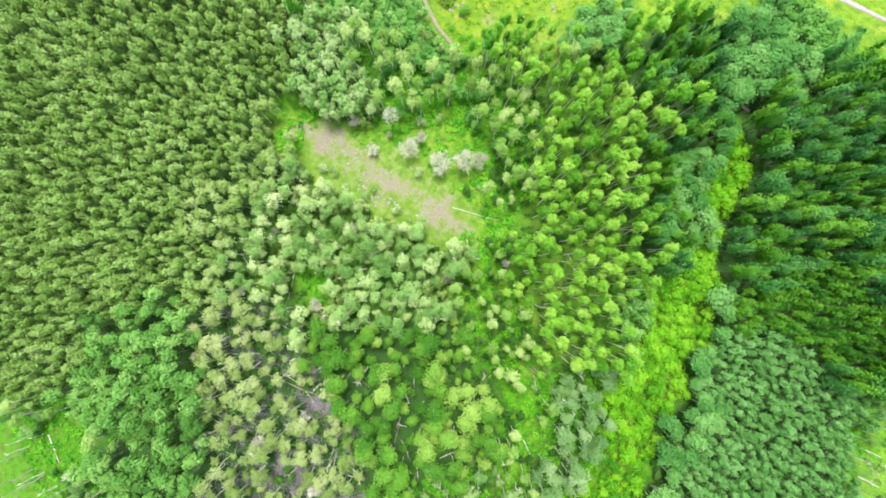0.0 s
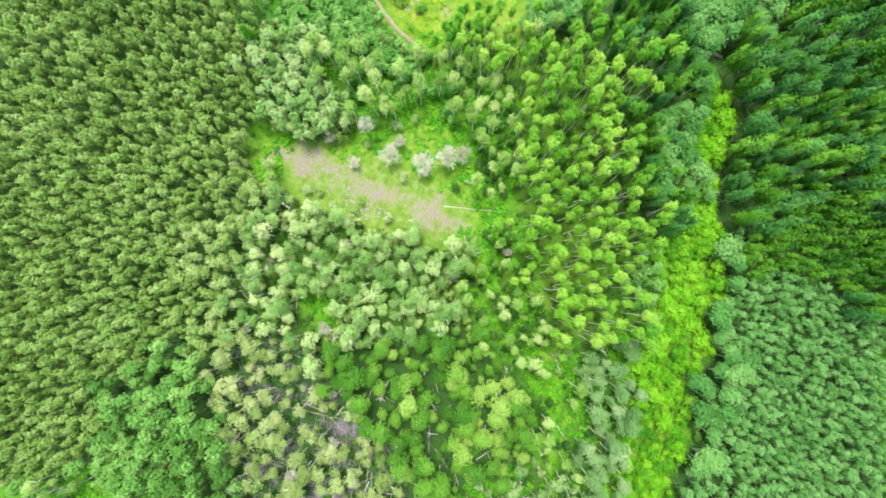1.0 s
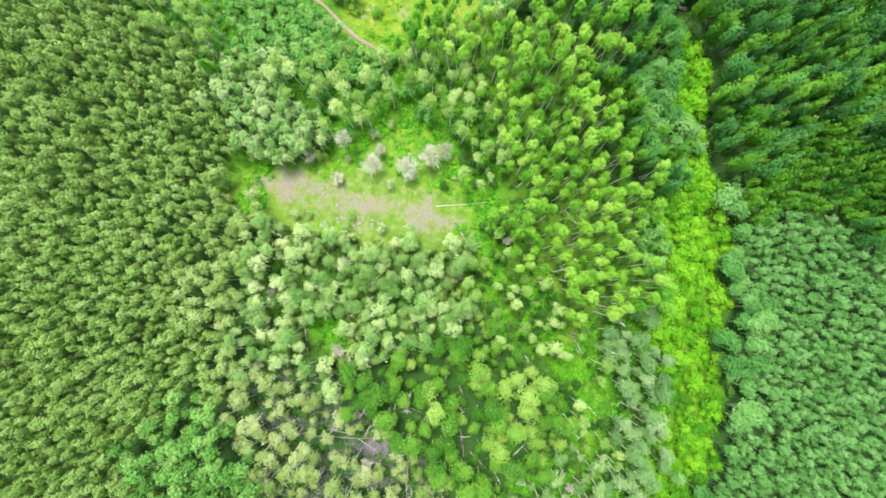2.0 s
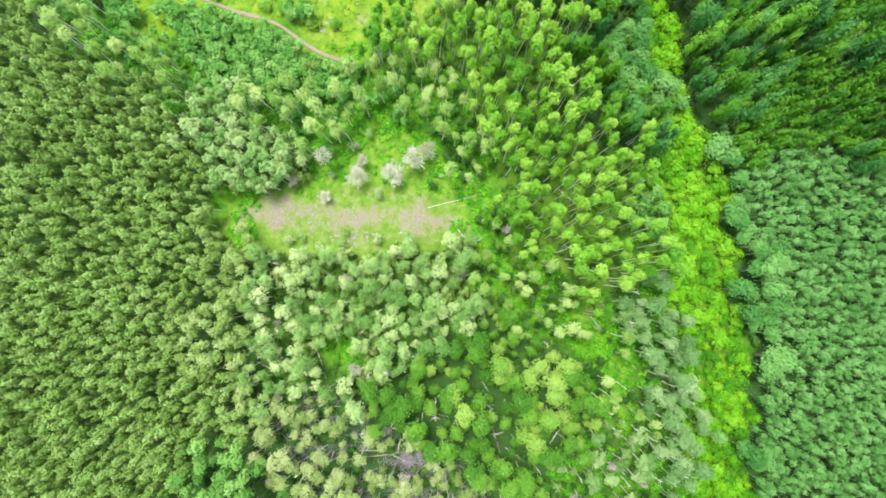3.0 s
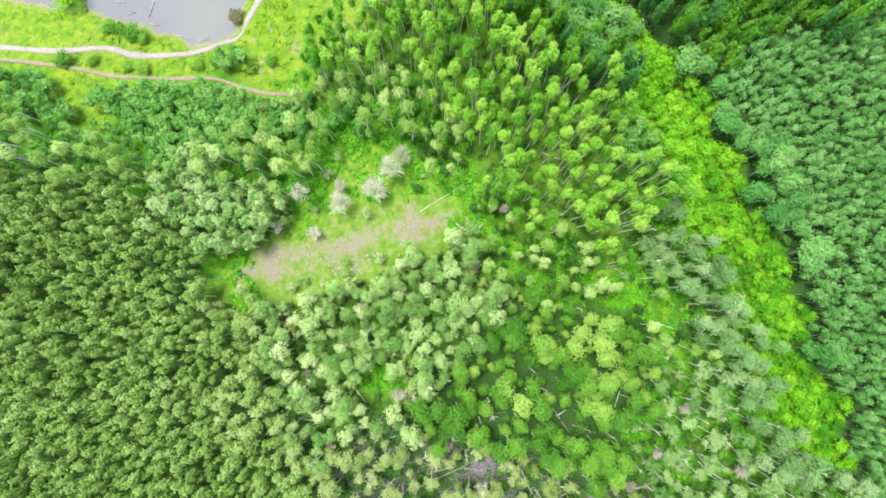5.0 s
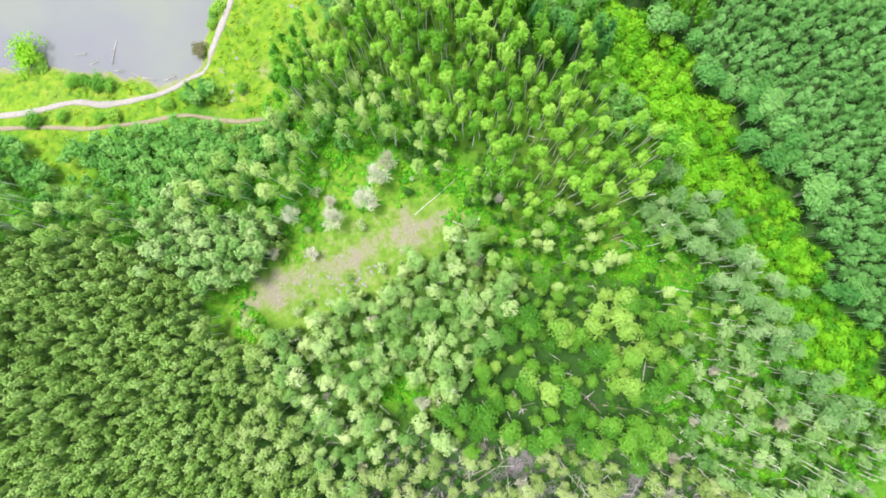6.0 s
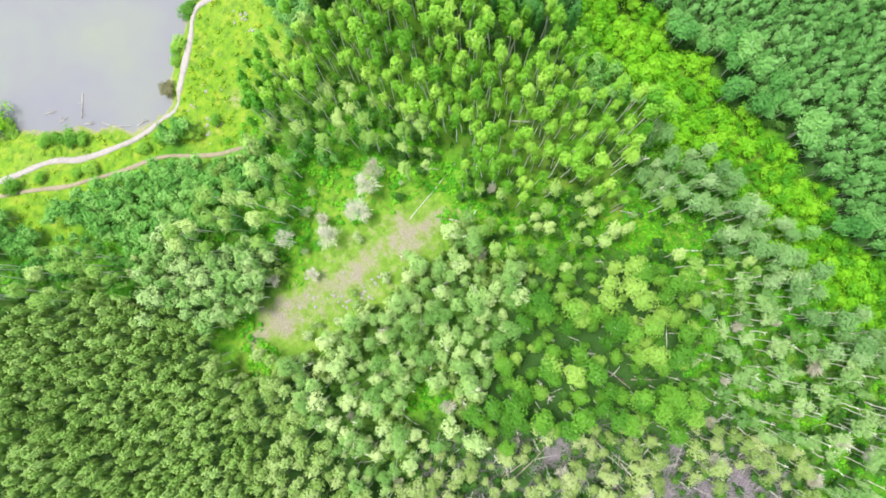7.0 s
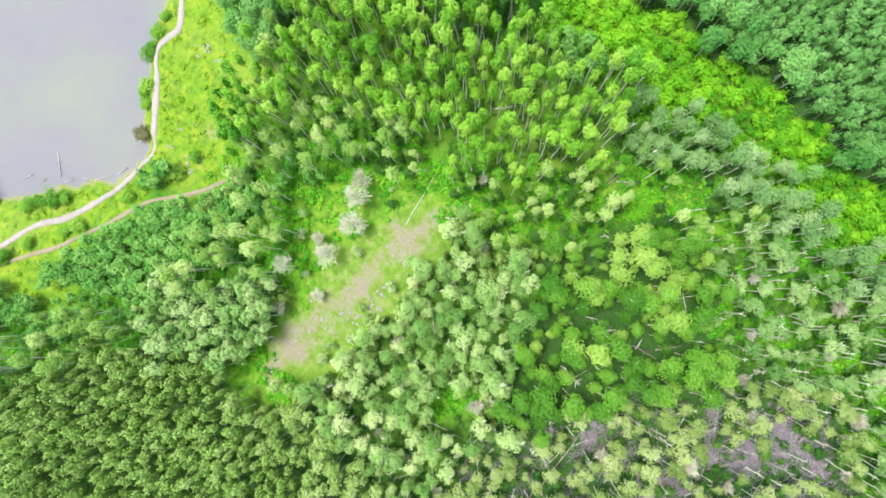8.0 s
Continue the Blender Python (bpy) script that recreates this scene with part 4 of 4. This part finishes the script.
def fallen_log(a, b, rad, material, seed, label, afloat=None):
    """A bent trunk lying from a to b, with stubs of limbs."""
    r = np.random.default_rng(seed)
    a, b = Vector((*a, 0)), Vector((*b, 0))
    side = Vector((a.y - b.y, b.x - a.x, 0)).normalized()
    line = []
    for i in range(7):
        p = a.lerp(b, i / 6) + side * r.normal(0, 0.004) * (b - a).length
        line.append(Vector((p.x, p.y, float(height(p.x, p.y)) + rad * 0.8 + 0.25 * (i / 6) if afloat is None else afloat + 0.03 * i)))
    pieces = [stem(line, [rad * (1.15 - 0.11 * i) for i in range(7)], 7)]
    for i in range(5):
        k = int(r.integers(2, 6))
        out = (side * r.choice([-1, 1]) * r.uniform(0.4, 1.1) + (b - a).normalized() * 0.5 + Vector((0, 0, r.uniform(0.1, 0.6)))) * min(1.0, rad * 7)
        pieces.append(stem([line[k], line[k] + out * 0.5, line[k] + out], [rad * 0.4, rad * 0.25, rad * 0.1], 4))
    v, f = gathered(pieces)
    ob = part("fallen_log", v, f, material)
    return tagged(ob, label, "log", "fallen logs")


PALE, BROWN = "bleached fallen aspen trunk lying on the ground", "weathered brown fallen trunk lying in brush"
fallen_log((1.5, 12.9), (13.4, 9.5), 0.075, DEADWOOD, 1, "long pale fallen trunk at the edge of the clearing")
PALE_LOGS = [((-29.7, -7.5), (-27.7, -12.4)), ((-21.0, 14.9), (-22.2, 11.3)), ((-28.3, 2.5), (-29.9, -4.8)), ((-23.4, 4.3), (-22.2, 2.8)),
             ((-14.9, -50.3), (-8.9, -53.5)), ((-19.8, -45.7), (-20.0, -50.9)), ((-18.9, -35.1), (-16.2, -37.6)), ((-29.1, -40.9), (-26.9, -43.1)),
             ((16.9, -19.0), (17.5, -22.6)), ((14.9, -31.1), (16.1, -34.0)), ((23.4, 3.8), (24.8, -0.3)), ((-7.6, -22.1), (-6.6, -24.4)),
             ((-18.9, -35.0), (-15.1, -39.2)), ((-5.5, -33.4), (-5.0, -38.7)), ((4.2, 7.2), (4.7, 3.9)), ((-75.1, -30.3), (-72.8, -35.6)),
             ((-44.4, -38.7), (-41.8, -35.6)), ((-22.6, -9.0), (-23.4, -14.2)), ((-34.6, -19.2), (-32.7, -18.1)), ((-29.8, 0.7), (-27.9, 2.6)),
             ((74.5, -31.0), (78.0, -32.6)), ((75.5, -33.8), (79.0, -34.2)), ((73.8, -36.0), (77.2, -37.8))]
BROWN_LOGS = [((-35.1, -18.4), (-22.2, -23.7)), ((-37.3, -17.6), (-26.3, -18.7)), ((-31.2, -18.5), (-24.5, -22.6)), ((-14.2, -50.0), (-11.8, -52.9)),
              ((-13.4, -50.8), (-12.2, -58.6)), ((-8.1, -31.3), (-6.3, -35.4)), ((-35.2, -18.2), (-31.8, -18.1)), ((-35.2, -19.6), (-32.5, -17.9)),
              ((-8.5, -28.3), (-9.5, -31.8)), ((15.9, -17.6), (18.6, -19.7))]
for i, (a, b) in enumerate(PALE_LOGS):
    fallen_log(a, b, rng.uniform(0.08, 0.13), DEADWOOD, 20 + i, PALE)
for i, (a, b) in enumerate(BROWN_LOGS):
    fallen_log(a, b, rng.uniform(0.08, 0.13), GREYWOOD, 60 + i, BROWN)


for i, (x, y) in enumerate(np.concatenate([scattered("X", 3.6, 80.0), scattered("PV", 5.5, 75.0), scattered("NO", 9.0, 60.0)])):
    a, long = rng.uniform(0, 2 * math.pi), rng.uniform(1.8, 4.6)
    fallen_log((x, y), (x + math.cos(a) * long, y + math.sin(a) * long), rng.uniform(0.04, 0.08), DEADWOOD if i % 3 else GREYWOOD, 2000 + i, "thin bare fallen stem lying in undergrowth")


def dead_pole(seed, low=6.0, high=8.5, rad=0.12):
    r = np.random.default_rng(seed)
    v, f = trunk_with_limbs(r, r.uniform(low, high), rad, 0.03, 4, 0.5, 0.8, 7)
    return tagged(part("dead_pole", v, f, DEADWOOD), "bare bleached standing trunk with broken limb stubs", "dead tree", "bare standing trunks")


POLES = [(-19.2, -29.1), (-25.0, -28.2), (-26.5, -24.1), (-27.2, -26.5), (-12.2, -41.6), (-13.8, -45.8), (-15.8, -44.9), (-20.5, -51.9),
         (-17.0, -53.1), (-1.8, -47.6), (-3.5, -53.7), (-2.0, -57.3), (-9.6, -53.2), (8.5, -57.5), (11.6, -59.2), (12.4, -55.9),
         (-34.1, -22.4), (-33.8, -24.8), (-29.5, -29.0), (-33.8, -28.3), (-80.1, -33.6), (-77.8, -36.8), (-82.0, -38.9), (-78.8, -39.9),
         (-75.6, -37.8), (-80.8, -42.0), (-41.9, -35.7), (-52.1, -36.2), (-8.4, -27.0)]
pole_set = [dead_pole(800 + i) for i in range(4)]
planted(pole_set, POLES, 0.8, 1.1)

white_poles = [dead_pole(830 + i, 4.0, 6.5, 0.13) for i in range(4)]
for ob in white_poles:
    ob.data.materials[0] = BARK
    tagged(ob, "slim white leafless aspen trunk among undergrowth", group="white trunks in the undergrowth")
planted(white_poles, np.concatenate([scattered("EV", 4.2, 85.0), scattered("X", 5.5, 85.0), scattered("P", 5.0, 60.0), scattered("N", 9.0, 60.0)]), 0.7, 1.1)

brush_places = scattered("X", 1.3, 85.0)
brush_places = brush_places[ash_share(brush_places[:, 0], brush_places[:, 1]) > rng.uniform(-0.25, 0.8, len(brush_places))]
brush = []
for x, y in brush_places:
    k = 16
    p = np.stack([x + rng.normal(0, 0.7, k), y + rng.normal(0, 0.7, k), float(height(x, y)) + rng.uniform(0.05, 0.5, k)], -1)
    a, tilt, half = rng.uniform(0, math.pi, k), rng.normal(0, 0.3, k), rng.uniform(0.4, 1.1, k)
    d = np.stack([np.cos(a), np.sin(a), tilt], -1) * half[:, None]
    w = np.stack([-np.sin(a), np.cos(a), 0 * a], -1) * 0.035
    up = np.array([0, 0, 0.04])
    brush.append(np.stack([p - d - w, p - d + w + up, p + d + w * 0.5 + up, p + d - w * 0.5], 1).reshape(-1, 3))
brush = np.concatenate(brush)
tagged(part("brushwood", brush, leaf_faces(brush, 4), LEAF["brush"], None, False, rng.random(len(brush))), "grey tangle of dead brushwood on bare soil", "brushwood", kind="stuff")

# ---- stones, shore shrubs, driftwood and small things ----


def stone_mesh(seed, size):
    r = np.random.default_rng(seed)
    bm = bmesh.new()
    bmesh.ops.create_icosphere(bm, subdivisions=2, radius=size)
    off = Vector(r.uniform(-50, 50, 3))
    for v in bm.verts:
        n = noise.noise(v.co / size * 1.1 + off)
        v.co *= 1 + 0.45 * n
        v.co.z = max(v.co.z * 0.7, -0.4 * size)
    me = bpy.data.meshes.new("stone")
    bm.to_mesh(me)
    bm.free()
    me.materials.append(STONE)
    return me


stones = [stone_mesh(i, 0.17) for i in range(6)]
HEAPS = [(-15.5, 17.9, 12, 1.3), (-12.9, 14.8, 18, 1.3), (-10.6, 13.6, 8, 1.0), (-13.7, 24.3, 5, 0.9), (-21.2, 25.1, 6, 1.5), (-17.5, 21.6, 8, 1.6), (-29.5, 27.8, 3, 0.6),
         (22.7, 55.6, 16, 1.3), (2.4, 53.3, 16, 1.7), (21.5, 53.0, 5, 1.2), (4.5, 57.0, 4, 1.0), (-11.7, 18.9, 6, 1.4), (9.5, 56.0, 5, 2.5)]
for x, y, n, spread in HEAPS:
    for _ in range(n):
        px, py, s = x + rng.normal(0, spread * 0.7), y + rng.normal(0, spread * 0.7), rng.uniform(0.5, 1.9)
        ob = new("stone", stones[int(rng.integers(0, 6))])
        ob.matrix_basis = Matrix.Translation((px, py, float(height(px, py)) + 0.02)) @ pose(0, 0, 0, 0, 0, rng.uniform(0, 360)) @ Matrix.Diagonal((s, s, s * 0.8, 1))
        tagged(ob, "pale grey rough stone lying in grass", "stone", "pale stones")


def shrub(seed, wide, tall):
    r = np.random.default_rng(seed)
    root = tagged(new("shrub"), "rounded green shrub near the lake trail", "shrub", "shrubs by the lake")
    pieces = []
    for i in range(7):
        a = i * 0.9
        out = Vector((math.cos(a) * wide * 0.3, math.sin(a) * wide * 0.3, tall * 0.75))
        pieces.append(stem([Vector((0, 0, -0.1)), out * 0.5 + Vector((0, 0, 0.1)), out], [0.05, 0.035, 0.01], 4))
    v, f = gathered(pieces)
    part("stems", v, f, GREYWOOD, root)
    c = crown(r, wide, tall, 0.05, 620, 0.17, 12, domed=0.15)
    part("foliage", c, leaf_faces(c), LEAF["H"], root, False)
    return root


shrub_set = [shrub(900 + i, 3.0, 2.0) for i in range(3)]
planted(shrub_set, [(-10.4, 77.6), (-11.6, 79.6), (-8.8, 73.2), (-9.4, 75.0), (-2.8, 60.0), (-1.6, 58.6), (-0.4, 56.2), (0.8, 54.6), (-12.8, 68.9), (-14.4, 70.9),
                    (-18.0, 76.6), (-12.0, 88.2), (-13.2, 86.6), (12.4, 64.6), (14.2, 64.9), (11.0, 64.0), (20.3, 66.4), (22.0, 66.6), (24.5, 65.8),
                    (4.0, 52.0), (-5.8, 62.0), (-21.5, 80.4), (27.5, 65.2)], 0.55, 1.1)


island_bush = shrub(930, 5.0, 3.0)
next(o for o in island_bush.children if o.name.startswith("foliage")).data.materials[0] = LEAF["L"]
tagged(island_bush, "big lime-green bush on the lake bank", group="")
planted([island_bush], [(-12.6, 90.0)], 1.45, 1.5)


brown_shrub = shrub(931, 2.6, 1.5)
next(o for o in brown_shrub.children if o.name.startswith("foliage")).data.materials[0] = LEAF["Z"]
tagged(brown_shrub, "dull brown-green shrub on the lake shore")
planted([brown_shrub], [(5.9, 63.2)], 1.0, 1.1)


def driftwood(a, b, rad, seed):
    ob = fallen_log(a, b, rad, WETWOOD, seed, "grey waterlogged trunk lying in the lake shallows", LAKE_Z)
    ob.name = "driftwood"
    return tagged(ob, category="driftwood", group="driftwood along the shore")


for i, (a, b, rad) in enumerate([((-1.0, 78.5), (-5.3, 76.4), 0.11), ((-4.5, 72.6), (-4.4, 69.6), 0.07), ((-4.2, 70.2), (-2.9, 67.2), 0.07), ((-7.6, 80.0), (-6.2, 79.0), 0.09),
                                 ((-7.4, 83.4), (-6.0, 81.6), 0.1), ((-6.0, 75.4), (-5.2, 73.8), 0.1), ((-2.4, 66.2), (-0.6, 64.8), 0.1)]):
    driftwood(a, b, rad, 90 + i)

bridge = tagged(new("footbridge"), "small weathered plank footbridge in the wood", "footbridge")
bridge.matrix_basis = Matrix.Translation((55.4, 30.5, float(height(55.4, 30.5)) + 0.3)) @ pose(0, 0, 0, 0, 0, -37) @ Matrix.Scale(0.8, 4)
for k in (-1, 0, 1):
    v, f = [], []
    for sx in (-1.1, 1.1):
        for sy, sz in ((-0.13, -0.05), (0.13, -0.05), (0.12, 0.05), (-0.12, 0.05)):
            v.append((sx, sy + k * 0.29, sz))
    f = [(0, 1, 5, 4), (1, 2, 6, 5), (2, 3, 7, 6), (3, 0, 4, 7), (3, 2, 1, 0), (4, 5, 6, 7)]
    part("plank", v, f, GREYWOOD, bridge, False)
boulder = tagged(new("boulder", stone_mesh(40, 0.4).copy()), "dark wet boulder with a pale face among shrubs", "boulder")
boulder.data.materials[0] = CHAR
boulder.matrix_basis = Matrix.Translation((46.4, -5.2, float(height(46.4, -5.2)) + 0.5)) @ Matrix.Diagonal((1, 1.2, 1.8, 1))


def root_plate(x, y, seed):
    """An upturned stump: a fan of pale roots standing up from a short lying trunk."""
    r = np.random.default_rng(seed)
    root = tagged(new("upturned_stump"), "pale upturned stump with a fan of bare roots", "stump")
    root.matrix_basis = Matrix.Translation((x, y, float(height(x, y)))) @ pose(0, 0, 0, 0, 0, 60) @ Matrix.Scale(0.72, 4)
    hub = Vector((0, 0, 1.2))
    v, f = stem([Vector((3.4, 0, 0.35)), Vector((1.8, 0.1, 0.7)), hub], [0.16, 0.22, 0.3], 8)
    part("trunk", v, f, GREYWOOD, root)
    for i in range(16):
        a = i * math.pi / 8 + r.normal(0, 0.12)
        out = Vector((-0.5 + r.normal(0, 0.2), math.cos(a), math.sin(a))) * r.uniform(0.8, 1.5)
        tip = hub + out
        tip.z = max(tip.z, 0.05)
        v, f = stem([hub, hub.lerp(tip, 0.55) + Vector((0, 0, 0.12)), tip], [0.11, 0.07, 0.02], 5)
        part("root", v, f, DEADWOOD, root)
    return root


root_plate(-16.1, -20.2, 951)
broken = tagged(new("broken_tree"), "snapped dark trunk with its pale top bent over", "dead tree")
broken.matrix_basis = Matrix.Translation((-8.8, -27.0, float(height(-8.8, -27.0)))) @ Matrix.Scale(0.75, 4)
v, f = stem([Vector((0, 0, -0.2)), Vector((0.1, -0.9, 2.0)), Vector((0.2, -2.0, 3.4)), Vector((0.3, -3.4, 4.3))], [0.22, 0.19, 0.17, 0.13], 8)
part("trunk", v, f, CHAR, broken)
v, f = stem([Vector((0.15, -0.5, 4.2)), Vector((1.2, -0.9, 4.5)), Vector((2.6, -1.3, 4.2))], [0.13, 0.11, 0.06], 7)
part("broken_top", v, f, DEADWOOD, broken)
v, f = stem([Vector((0.1, -0.9, 2.0)), Vector((0.12, -0.7, 3.2)), Vector((0.15, -0.5, 4.2))], [0.15, 0.14, 0.13], 7)
part("fork", v, f, CHAR, broken)
